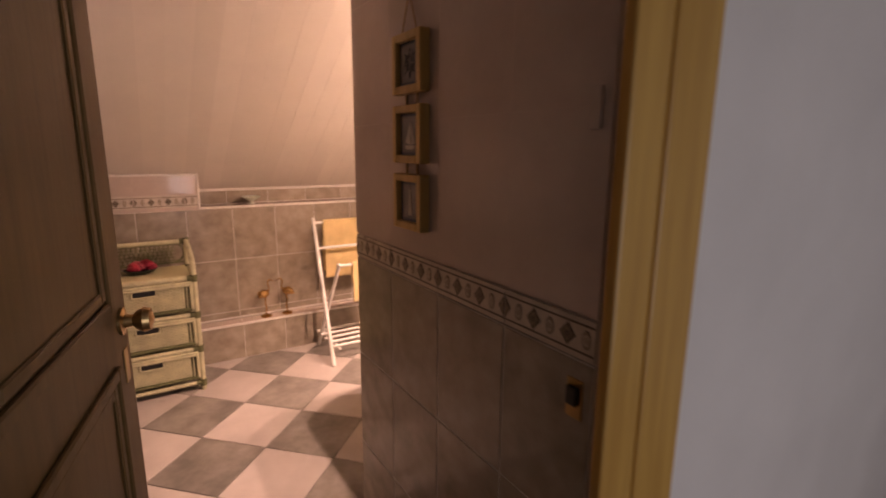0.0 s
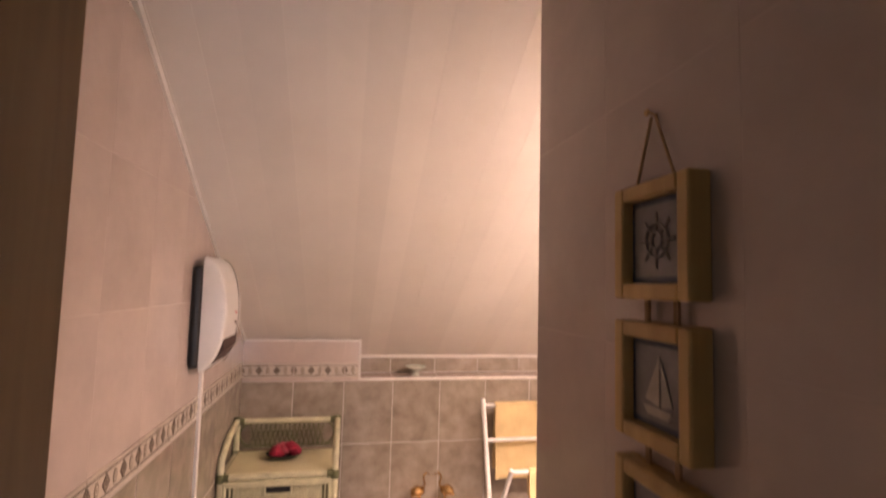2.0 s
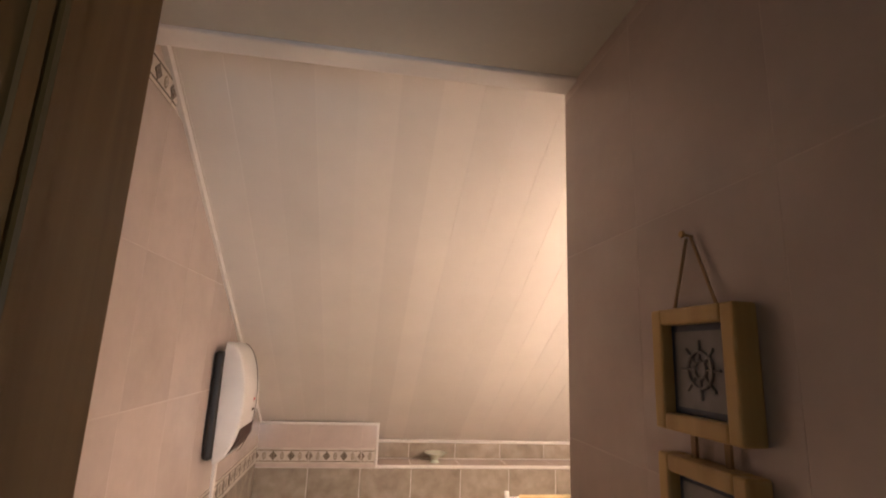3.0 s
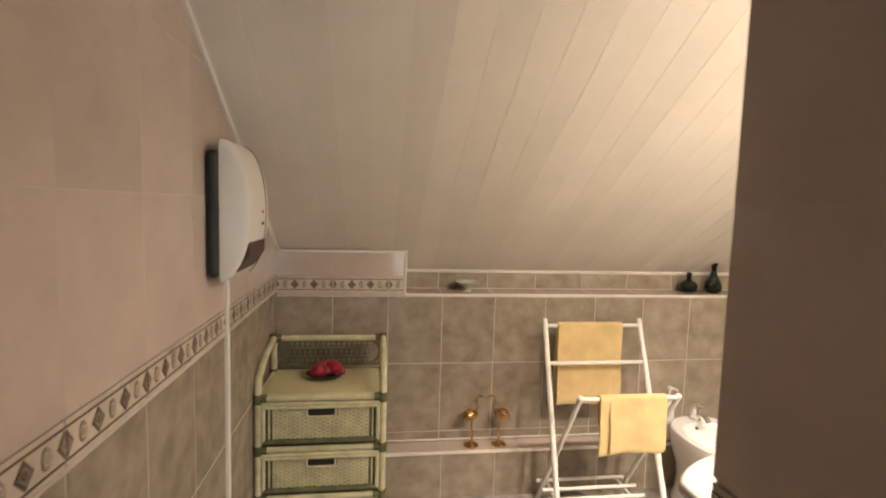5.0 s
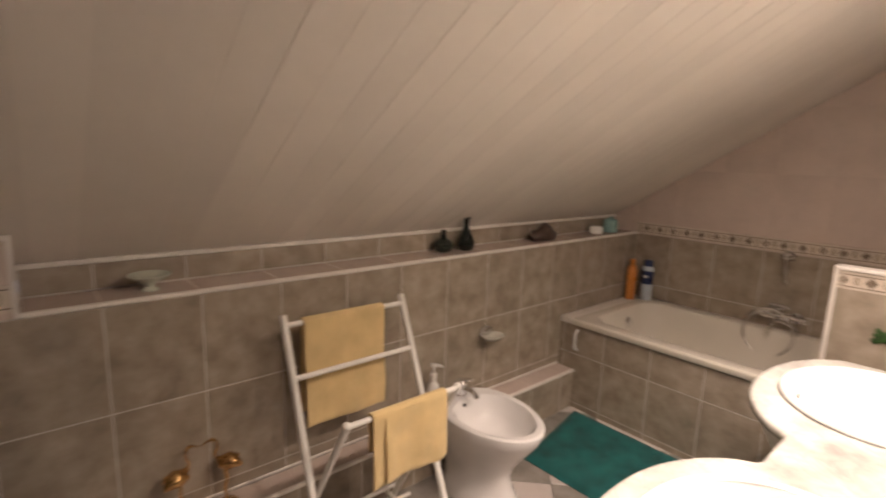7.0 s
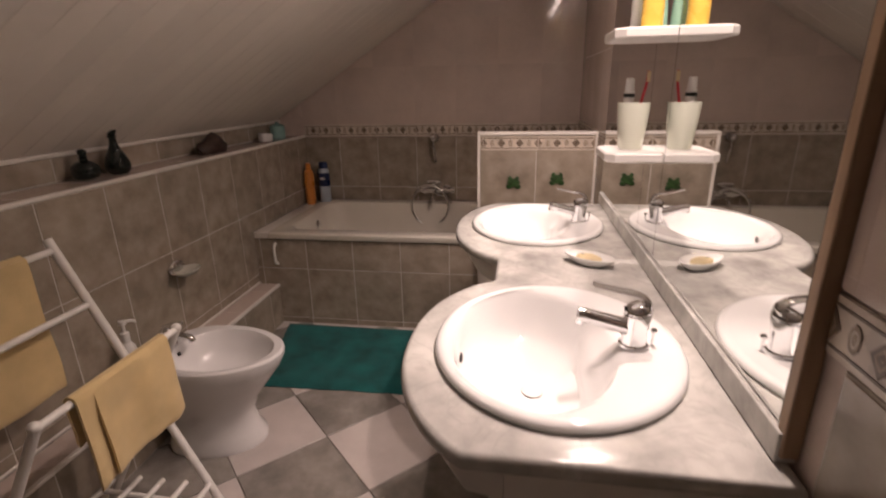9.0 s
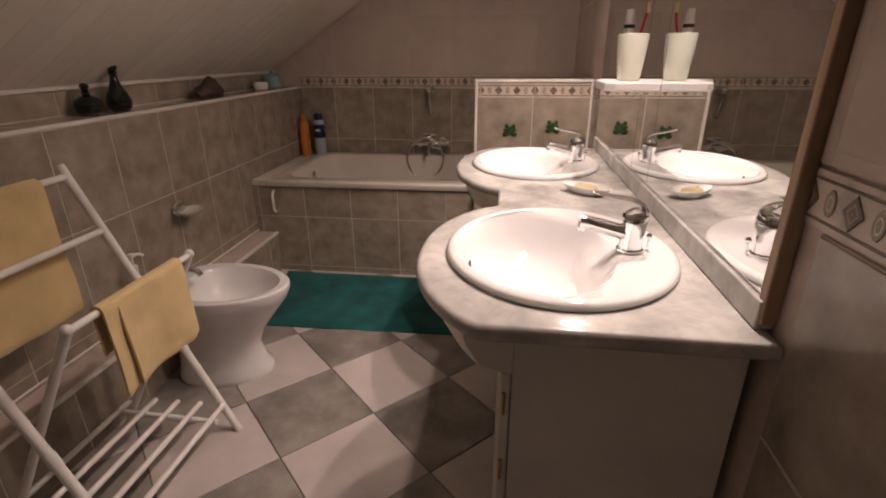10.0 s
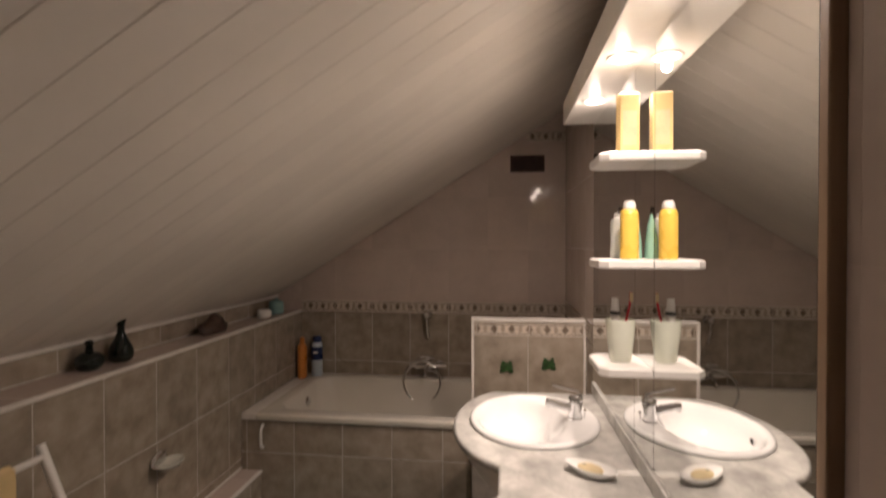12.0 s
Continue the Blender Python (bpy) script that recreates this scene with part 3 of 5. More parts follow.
cab = thing("vanity_cabinet", 1.215, 2.19, 0.0, "white lacquered cabinet under the marble worktop", "cabinet")
CW, CD, CH = 1.50, 0.375, TOP_Z - 0.031
for lo, hi, what in (((0, 0.006, 0.0), (0.018, CD, CH), "side_panel"), ((CW - 0.018, 0.006, 0.0), (CW, CD, CH), "side_panel"), ((0.0185, 0.006, 0.0), (CW - 0.0185, 0.018, CH), "back_panel"),
                     ((0.0185, 0.0185, 0.08), (CW - 0.0185, CD - 0.001, 0.098), "bottom_panel"), ((0.0185, CD - 0.05, 0.0), (CW - 0.0185, CD - 0.034, 0.0795), "plinth")):
    part(what, box(lo, hi, 0.0015, 1), M["white_paint"], cab)
n_doors = 4
for i in range(n_doors):
    a, b = i * CW / n_doors + 0.002, (i + 1) * CW / n_doors - 0.002
    d = part("door", box((a, CD + 0.002, 0.09), (b, CD + 0.021, CH - 0.09), 0.003), M["white_paint"], cab)
    bm = bmesh.new()
    t = 0.05
    for lo, hi in (((a + t, CD + 0.019, 0.14), (b - t, CD + 0.025, 0.15)), ((a + t, CD + 0.019, CH - 0.15), (b - t, CD + 0.025, CH - 0.14)),
                   ((a + t, CD + 0.019, 0.15), (a + t + 0.01, CD + 0.025, CH - 0.15)), ((b - t - 0.01, CD + 0.019, 0.15), (b - t, CD + 0.025, CH - 0.15))):
        add_box(bm, lo, hi, 0.002, 0, 1)
    part("moulding", bm, M["white_paint"], d)
for z in (0.36, 0.47, 0.62):
    part("hinge", tube([(-0.004, CD + 0.014, z - 0.022), (-0.004, CD + 0.014, z + 0.022)], 0.004, 8), M["knob"], cab, "small dull metal hinge", smooth=True)
part("rail", box((0.601, CD + 0.001, CH - 0.088), (0.804, CD + 0.02, CH - 0.001), 0.003), M["white_paint"], cab)
for lo, hi in ((1.2155, 1.815), (2.020, 2.7145)):
    rings = []
    for i in range(25):
        x = lo + (hi - lo) * i / 24
        y0, y1 = CD + 0.001, max(CD + 0.006, front(x) - 2.19 - 0.030)
        rings.append([(x - 1.215, y0, CH - 0.001), (x - 1.215, y1, CH - 0.001), (x - 1.215, y1 - 0.004, CH - 0.03), (x - 1.215, max(y0 + 0.004, y1 - 0.03), CH - 0.075), (x - 1.215, y0, CH - 0.088)])
    bm = bmesh.new()
    for i in range(24):
        for k in range(1, 4):
            q = [rings[i][k], rings[i + 1][k], rings[i + 1][k + 1], rings[i][k + 1]]
            vs = [bm.verts.new(p) for p in q]
            bm.faces.new(vs)
    for ring in (rings[0], rings[-1]):
        bm.faces.new([bm.verts.new(p) for p in ring])
    bmesh.ops.remove_doubles(bm, verts=bm.verts, dist=0.0002)
    bmesh.ops.recalc_face_normals(bm, faces=bm.faces)
    bmesh.ops.solidify(bm, geom=list(bm.faces), thickness=0.004)
    part("apron", bm, M["white_paint"], cab, "curved white apron under the basin", smooth=True)

mirror = thing("mirror", 1.225, 2.181, 0.849, "large wall mirror in three upright panes with a brown frame", "mirror")
MH = 1.978 - 0.849
for a, b in ((0.004, 0.676), (0.6785, 0.8665), (0.869, 1.545)):
    part("pane", box((a, 0.004, 0), (b, 0.019, MH)), M["mirror"], mirror)
part("backing", box((0.0, 0.0, 0.0), (1.547, 0.003, MH)), M["dark"], mirror)
part("frame_upright", box((-0.025, 0, -0.04), (-0.004, 0.024, MH + 0.12), 0.003), M["brown_wood"], mirror, "brown wooden side post")
part("frame_gap", box((-0.0035, 0.002, 0.0), (0.003, 0.016, MH)), M["dark"], mirror)

pelmet = thing("light_pelmet", 1.19, 2.181, 1.98, "white pelmet with lamps let into its underside above the mirror", "lamp")
bm = box((0.036, 0, 0.0), (1.605, 0.148, 0.018), 0.003)
add_box(bm, (0.036, 0.132, 0.018), (1.605, 0.148, 0.10), 0.003)
add_box(bm, (1.589, 0.0, 0.018), (1.605, 0.132, 0.10))
add_box(bm, (0.036, 0.0, 0.084), (1.589, 0.132, 0.1))
part("board", bm, M["white_paint"], pelmet)
for x in SPOTS:
    cx, cy = x - 1.19, 2.26 - 2.181
    part("lamp_ring", lathe([(0.043, 0.0), (0.043, -0.004), (0.034, -0.005), (0.033, 0.0)], 24, (cx, cy, 0), cap=(False, False)), M["white_plastic"], pelmet, "white lamp ring", smooth=True)
    part("bulb", lathe([(0.002, -0.0095), (0.018, -0.009), (0.028, -0.005), (0.032, 0.0)], 20, (cx, cy, 0)), M["bulb"], pelmet, "glowing lamp", smooth=True)


def wall_shelf(z):
    ob = thing("mirror_shelf", 1.905, 2.2, z, "small white shelf with cut corners on the mirror", "shelf", "shelves on the mirror")
    pts = [(0, 0.001), (0.0, 0.115), (0.022, 0.138), (0.17, 0.138), (0.192, 0.115), (0.192, 0.001)]
    bm = bmesh.new()
    rings = []
    for d, h in ((0.004, -0.024), (0, -0.020), (0, -0.004), (0.004, 0.0)):
        rings.append([(0.096 + (x - 0.096) * (1 - d / 0.096), max(0.001, y - d), h) for x, y in pts])
    add_rings(bm, rings[::1])
    bmesh.ops.recalc_face_normals(bm, faces=bm.faces)
    part("board", bm, M["white_plastic"], ob)
    return ob


for z in (1.117, 1.408, 1.697):
    wall_shelf(z)

# ---- bath ----
bath = thing("bathtub", BATH_X, MIR_Y, 0.0, "cream enamelled bathtub built in behind grey tiles", "bathtub")
BX, BY, BZ = END_X - BATH_X - 0.008, FAR_Y - MIR_Y - 0.008, BATH_Z
TY = 3.905 - MIR_Y   # the tub stops short of the half wall
rings = [round_rect(-0.018, 0.004, BX, TY, 0.010, BZ - 0.036), round_rect(-0.021, 0.004, BX, TY, 0.012, BZ - 0.032), round_rect(-0.022, 0.004, BX, TY, 0.012, BZ - 0.008), round_rect(-0.016, 0.008, BX - 0.004, TY - 0.004, 0.014, BZ)]
for g, z, r in ((0.050, 0.0, 0.10), (0.058, -0.004, 0.11), (0.068, -0.03, 0.12), (0.09, -0.14, 0.13), (0.12, -0.30, 0.13), (0.16, -0.375, 0.11), (0.24, -0.395, 0.06)):
    rings.append(round_rect(0.01 + g, 0.06 + g, BX - 0.02 - g * 0.9, TY - 0.012 - g * 1.0, r, BZ + z))
bm = bmesh.new()
add_rings(bm, rings, cap=(False, True))
part("tub", bm, M["enamel"], bath, smooth=True)
part("apron", box((0.0, 0.0, 0.0), (0.055, BY, BZ - 0.038)), M["joint"], bath)
part("end_ledge", box((-0.007, TY + 0.001, BZ - 0.037), (BX, BY, BZ - 0.006), 0.002), M["trim"], bath, "pale tiled ledge at the end of the bath")
bm = tube(curve_points([(-0.004, 1.69, 0.36), (-0.028, 1.69, 0.375), (-0.032, 1.69, 0.42), (-0.028, 1.69, 0.465), (-0.004, 1.69, 0.48)], 5), 0.008, 10)
part("pull_handle", bm, M["white_plastic"], bath, "white plastic pull handle on the bath panel", smooth=True)
bm = lathe([(0.002, 0.0), (0.03, 0.0), (0.03, 0.004), (0.024, 0.010), (0.002, 0.013)], 20)
bmesh.ops.rotate(bm, verts=bm.verts, matrix=Matrix.Rotation(radians(82), 3, "X"))
bmesh.ops.translate(bm, verts=bm.verts, vec=(0.455, TY - 0.093, BZ - 0.085))
part("overflow", bm, M["chrome"], bath, "chrome overflow cap", smooth=True)

panel = structure("wall_panel", box((3.064, MIR_Y, BZ + 0.002), (3.12, 2.745, 1.062)), M["joint"], "short tiled screen between washbasin and bath", "wall")
tagged(part("panel_base", box((2.995, MIR_Y, 0), (3.018, 2.745, BZ + 0.002)), M["joint"]), "tiled foot of the screen beside the bath", "wall", kind="structure")
for lo, hi in (((3.052, MIR_Y + 0.002, 1.056), (3.124, 2.755, 1.070)), ((3.052, 2.742, BZ + 0.004), (3.124, 2.755, 1.056)), ((3.052, MIR_Y + 0.001, BZ + 0.004), (3.064, MIR_Y + 0.014, 1.056))):
    structure("trim_panel", box(lo, hi, 0.002, 1), M["trim"], "white edging of the tiled screen", "trim")

# ---- bidet ----
bidet = thing("bidet", 2.075, 3.66, 0.0, "white ceramic bidet standing against the low ledge", "bidet")


def egg(scale_x, y_back, y_front, z, n=40, sharp=0.0):
    out = []
    cy = (y_back + y_front) / 2
    hy = (y_back - y_front) / 2
    for k in range(n):
        a = 2 * math.pi * k / n
        s = math.sin(a)
        flat = abs(s) ** (0.75 if s > 0 else 1.0) * (1 if s > 0 else -1)
        out.append((scale_x * math.cos(a) * (1 + 0.1 * s), cy + hy * flat, z))
    return out


bm = bmesh.new()
add_rings(bm, [egg(0.138, 0.205, -0.165, 0.0), egg(0.140, 0.206, -0.166, 0.018), egg(0.122, 0.198, -0.142, 0.055), egg(0.114, 0.195, -0.128, 0.13), egg(0.128, 0.198, -0.158, 0.20),
               egg(0.158, 0.205, -0.21, 0.27), egg(0.178, 0.212, -0.262, 0.34), egg(0.184, 0.214, -0.278, 0.38), egg(0.182, 0.213, -0.277, 0.392), egg(0.174, 0.206, -0.268, 0.398),
               egg(0.152, 0.135, -0.238, 0.394), egg(0.142, 0.122, -0.226, 0.376), egg(0.122, 0.10, -0.19, 0.32), egg(0.08, 0.055, -0.12, 0.275), egg(0.02, 0.0, -0.04, 0.266)])
for v in bm.verts:
    v.co.z *= 0.972
part("bowl", bm, M["bidet_ceramic"], bidet, smooth=True)
bm = lathe([(0.028, 0.383), (0.028, 0.392), (0.023, 0.396), (0.024, 0.440), (0.025, 0.448), (0.016, 0.460), (0.003, 0.463)], 20, (0, 0.165, 0))
add_tube(bm, curve_points([(0, 0.16, 0.418), (0, 0.115, 0.428), (0, 0.078, 0.424), (0, 0.066, 0.408)], 4), 0.0125, 12)
add_tube(bm, [(0, 0.175, 0.455), (0, 0.145, 0.468), (0, 0.095, 0.484)], [0.012, 0.010, 0.006], 10)
part("tap", bm, M["chrome"], bidet, "small chrome bidet tap", smooth=True)
bm = bmesh.new()
add_ball(bm, (-0.02, 0.118, 0.362), 0.009, 0.006, 0.009)
part("overflow_hole", bm, M["dark"], bidet)

# ---- bath mat ----
bm = bmesh.new()
corners = (Vector((2.40, 3.70, 0)), Vector((3.005, 3.83, 0)), Vector((3.0, 2.80, 0)), Vector((2.42, 2.76, 0)))
nx, ny = 26, 40
top = [[None] * (ny + 1) for _ in range(nx + 1)]
rim = random.Random(3)
for i in range(nx + 1):
    for j in range(ny + 1):
        u, v = i / nx, j / ny
        p = (corners[0] * (1 - u) + corners[1] * u) * (1 - v) + (corners[3] * (1 - u) + corners[2] * u) * v
        e = min(u, 1 - u, v * 1.6, (1 - v) * 1.6)
        z = 0.004 + 0.011 * min(1, e / 0.05) + 0.003 * noise.noise(p * 9) * min(1, e / 0.1)
        top[i][j] = bm.verts.new((p.x + 0.004 * noise.noise(p * 14), p.y + 0.004 * noise.noise(p * 17), z + 0.0012 * rim.random()))
for i in range(nx):
    for j in range(ny):
        bm.faces.new((top[i][j], top[i][j + 1], top[i + 1][j + 1], top[i + 1][j]))
edge = [e for e in bm.edges if e.is_boundary]
low = bmesh.ops.extrude_edge_only(bm, edges=edge)
for v in low["geom"]:
    if isinstance(v, bmesh.types.BMVert):
        v.co.z = 0.0005
bmesh.ops.recalc_face_normals(bm, faces=bm.faces)
tagged(part("bath_mat", bm, M["mat"], smooth=True), "dark teal plush bath mat lying before the bath", "bath mat")

# ---- rattan drawer stand ----
stand = thing("rattan_drawer_stand", 0.008, 3.53, 0.0, "pale green rattan stand with three woven drawers in the tiled corner", "drawer stand")
SW, SD = 0.512, 0.335
bm_posts = ((0.016, 0.016), (SW - 0.016, 0.016))
for x, y in bm_posts:
    arc = curve_points([(x, y, 0.0), (x, y, 0.4), (x, y, 0.70), (x, y + 0.03, 0.745), (x, y + 0.13, 0.785), (x, SD - 0.06, 0.808), (x, SD - 0.016, 0.815)], 6)
    part("front_post", tube(arc, 0.0145, 12), M["rattan"], stand, smooth=True)
    part("back_post", tube([(x, SD - 0.016, 0.0), (x, SD - 0.016, 0.825)], 0.0145, 12), M["rattan"], stand, smooth=True)
part("top_rail", tube([(0.016, SD - 0.016, 0.812), (SW - 0.016, SD - 0.016, 0.812)], 0.013, 12), M["rattan"], stand, smooth=True)
levels = (0.655, 0.448, 0.248, 0.045)
for z in levels:
    part("front_rail", tube([(0.03, 0.016, z), (SW - 0.03, 0.016, z)], 0.0125, 12), M["rattan"], stand, smooth=True)
    part("back_rail", tube([(0.03, SD - 0.016, z), (SW - 0.03, SD - 0.016, z)], 0.0125, 10), M["rattan"], stand, smooth=True)
    for x in (0.016, SW - 0.016):
        part("side_rail", tube([(x, 0.03, z), (x, SD - 0.03, z)], 0.0115, 10), M["rattan"], stand, smooth=True)
        for y in (0.016, SD - 0.016):
            bm = tube([(x, y, z - 0.019), (x, y, z + 0.019)], 0.0185, 12)
            add_tube(bm, [(x, y, z), (x + (0.034 if x < 0.2 else -0.034), y, z)], 0.0165, 10)
            part("binding", bm, M["rattan_dark"], stand, "dark green cane binding", smooth=True)
for x in (0.016, SW - 0.016):
    bm = tube([(x, SD - 0.016, 0.794), (x, SD - 0.016, 0.830)], 0.0185, 12)
    add_tube(bm, [(x, SD - 0.016, 0.812), (x + (0.034 if x < 0.2 else -0.034), SD - 0.016, 0.812)], 0.0165, 10)
    part("binding", bm, M["rattan_dark"], stand, "dark green cane binding", smooth=True)
part("tray", box((0.03, 0.02, 0.660), (SW - 0.03, SD - 0.02, 0.670), 0.002), M["tray"], stand, "flat straw-coloured top panel")
bm = tube([(0.03, SD - 0.016, 0.690), (SW - 0.03, SD - 0.016, 0.690)], 0.005, 8)
for c in (0.075, SW - 0.075):
    loop = [(c + (0.045 if c > 0.2 else -0.045) * math.cos(a), SD - 0.016, 0.748 + 0.052 * math.sin(a)) for a in (math.pi * (k / 12 - 0.5) for k in range(13))]
    add_tube(bm, loop, 0.005, 8)
for k in range(15):
    x = 0.075 + 0.023 * k
    add_tube(bm, [(x, SD - 0.018, 0.69), (x + 0.035, SD - 0.014, 0.802)], 0.0024, 6)
    add_tube(bm, [(x + 0.035, SD - 0.018, 0.69), (x, SD - 0.014, 0.802)], 0.0024, 6)
for k in range(6):
    add_tube(bm, [(0.07, SD - 0.016, 0.702 + 0.019 * k), (SW - 0.075, SD - 0.016, 0.702 + 0.019 * k)], 0.002, 6)
part("back_lattice", bm, M["rattan_dark"], stand, "dark green woven cane back lattice", smooth=True)
for top, bot in ((0.632, 0.470), (0.427, 0.270), (0.226, 0.067)):
    # solid drawer body, coloured dark as the shade seen through the weave
    d = part("drawer", box((0.040, 0.024, bot + 0.004), (SW - 0.040, SD - 0.04, top - 0.012), 0.006), M["rattan_shade"], stand, "woven rattan drawer")
    x0, x1, y = 0.036, SW - 0.036, 0.010
    bm = tube(curve_points([(x0, y, bot + 0.012), (x0, y, top - 0.012), (x0 + 0.012, y, top), (x1 - 0.012, y, top), (x1, y, top - 0.012), (x1, y, bot + 0.012)], 4), 0.0085, 8)
    add_tube(bm, [(x0, y, top - 0.012), (x1, y, top - 0.012)], 0.008, 8)
    part("rim", bm, M["rattan"], d, smooth=True)
    part("foot_band", tube([(x0, y, bot + 0.012), (x1, y, bot + 0.012)], 0.010, 8), M["rattan_dark"], d, smooth=True)
    bm = bmesh.new()
    cols = 25
    pitch = (x1 - x0 - 0.04) / (cols - 1)
    for i in range(cols):
        x = x0 + 0.02 + pitch * i
        hi = top - 0.02 if abs(x - SW / 2) > 0.06 else top - 0.052
        add_box(bm, (x - 0.0030, 0.015, bot + 0.02), (x + 0.0030, 0.0235, hi))
    rows = 15
    for j in range(rows):
        z = bot + 0.026 + (top - bot - 0.052) * j / (rows - 1)
        for i in range(1, cols - 2):
            x = x0 + 0.02 + pitch * i
            if z > top - 0.056 and abs(x + pitch / 2 - SW / 2) < 0.07:
                continue
            lift = 0.004 if (i + j) % 2 else 0.0
            add_box(bm, (x + 0.0020, 0.0165 - lift, z - 0.0027), (x + pitch - 0.0020, 0.0215 - lift, z + 0.0027))
    part("weave", bm, M["rattan"], d)
    bm = box((SW / 2 - 0.052, 0.013, top - 0.048), (SW / 2 + 0.052, 0.026, top - 0.018), 0.006)
    part("grip_hole", bm, M["dark"], d, "dark grip hole")
    bm = tube(curve_points([(SW / 2 - 0.056, 0.010, top - 0.016), (SW / 2 - 0.055, 0.010, top - 0.046), (SW / 2 - 0.045, 0.010, top - 0.052), (SW / 2 + 0.045, 0.010, top - 0.052), (SW / 2 + 0.055, 0.010, top - 0.046), (SW / 2 + 0.056, 0.010, top - 0.016)], 4), 0.005, 8)
    part("grip_edge", bm, M["rattan"], d, smooth=True)

bowl = thing("potpourri_dish", 0.262, 3.72, 0.671, "dark dish of red dried petals on the rattan stand", "decoration")
bowl.scale = (1.22, 1.22, 1.15)
part("dish", lathe([(0.028, 0.0), (0.055, 0.008), (0.068, 0.022), (0.064, 0.024), (0.048, 0.012), (0.002, 0.008)], 24, sx=1.0, sy=0.75), M["black_glass"], bowl, "dark glass dish", smooth=True)
rng = random.Random(5)
for k in range(16):
    a, r = rng.uniform(0, 6.28), rng.uniform(0.005, 0.045)
    bm = bmesh.new()
    add_ball(bm, (0, 0, 0), 0.026, 0.022, 0.019, 0, 9, 6)
    for v in bm.verts:
        v.co += 0.006 * Vector((noise.noise(v.co * 60 + Vector((k, 0, 0))), noise.noise(v.co * 60 + Vector((0, k, 0))), noise.noise(v.co * 60 + Vector((0, 0, k)))))
    ob = part("petal", bm, M["red_pale"] if k % 5 == 4 else M["red"], bowl, smooth=True)
    ob.location = (r * math.cos(a), 0.75 * r * math.sin(a), 0.030 + rng.uniform(0.0, 0.030) * (1 - r / 0.06))

# ---- folding towel rack ----
rack = thing("towel_rack", 1.24, 3.44, 0.0, "white painted folding towel rack with a slatted lower shelf", "towel rack")


def rail(name, a, b, r=0.0115):
    return part(name, tube([a, b], r, 12), M["rack"], rack, smooth=True)


L0, L1 = Vector((0.0, 0.0, 0.0)), Vector((0.040, 0.433, 0.893))
R0, R1 = Vector((0.495, 0.015, 0.0)), Vector((0.525, 0.433, 0.893))
for a, b in ((L0, L1), (R0, R1)):
    rail("front_leg", a, b, 0.0125)
for f in (0.965, 0.785):
    rail("towel_bar", L0.lerp(L1, f), R0.lerp(R1, f), 0.0095)
B0, B1 = Vector((0.035, 0.405, 0.0)), Vector((0.088, 0.092, 0.625))
C0, C1 = Vector((0.455, 0.405, 0.0)), Vector((0.475 + 0.06, 0.092, 0.625))
for a, b in ((B0, B1), (C0, C1)):
    rail("back_leg", a, b, 0.0115)
    bm = bmesh.new()
    add_ball(bm, b + Vector((0, 0, 0.004)), 0.014, 0.014, 0.014)
    part("end_cap", bm, M["rack"], rack, smooth=True)
rail("towel_bar", B1, C1, 0.0095)
for f, pair in ((0.36, (L0, L1)), (0.36, (R0, R1))):
    p = pair[0].lerp(pair[1], f)
    part("collar", tube([p - (pair[1] - pair[0]).normalized() * 0.02, p + (pair[1] - pair[0]).normalized() * 0.02], 0.0145, 12), M["white_plastic"], rack, smooth=True)
zs = 0.112
for x in (0.055, 0.415):
    rail("shelf_bearer", (x, 0.03, zs - 0.012), (x + 0.01, 0.375, zs - 0.012), 0.0085)
for k in range(5):
    y = 0.04 + 0.08 * k
    rail("slat", (0.012, y, zs + 0.006), (0.475, y, zs + 0.006), 0.0085)


def towel(name, bar_a, bar_b, f0, f1, front_drop, back_drop, lean_front, lean_back, seed, label, fold=0.0):
    """Cloth laid over a bar: hangs down in front and behind, with soft folds."""
    a, b = Vector(bar_a), Vector(bar_b)
    bm = bmesh.new()
    nu, nv = 22, 34
    total = front_drop + back_drop
    for side in (0.0, 0.007):
        rows = []
        for j in range(nv + 1):
            s = -back_drop + total * j / nv
            row = []
            for i in range(nu + 1):
                u = f0 + (f1 - f0) * i / nu
                p = a.lerp(b, u)
                r = 0.0115 + side
                if abs(s) < r * 1.5:
                    ang = s / (r * 1.5) * math.pi / 2
                    off = Vector((0, -r * math.sin(ang), r * math.cos(ang)))
                else:
                    d = abs(s) - r * 1.5
                    sign = -1 if s > 0 else 1
                    lean = lean_front if s > 0 else lean_back
                    off = Vector((0, sign * r + lean * d, -d))
                    soft = min(1, d / 0.08)
                    wave = 0.007 * noise.noise(Vector((u * 9 + seed, s * 3, seed))) + fold * math.sin(u * 13 + seed) * 0.008
                    off += soft * Vector((0.006 * noise.noise(Vector((s * 8, u * 3, seed + 4))) * (1 if i in (0, nu) else 0.5), wave, 0.006 * noise.noise(Vector((u * 6, seed, 2)))))
                row.append(bm.verts.new(p + off))
            rows.append(row)
        for j in range(nv):
            for i in range(nu):
                q = (rows[j][i], rows[j][i + 1], rows[j + 1][i + 1], rows[j + 1][i])
                bm.faces.new(q if side else q[::-1])
        if not side:
            inner = rows
    ring = lambda rows: [*[r[0] for r in rows], *rows[-1][1:], *[r[-1] for r in rows[-2::-1]], *rows[0][-2:0:-1]]
    ri, ro = ring(inner), ring(rows)
    for k in range(len(ri)):
        m = (k + 1) % len(ri)
        bm.faces.new((ri[k], ri[m], ro[m], ro[k]))
    bmesh.ops.recalc_face_normals(bm, faces=bm.faces)
    return tagged(part(name, bm, M["towel"], smooth=True), label, "towel", "yellow towels")


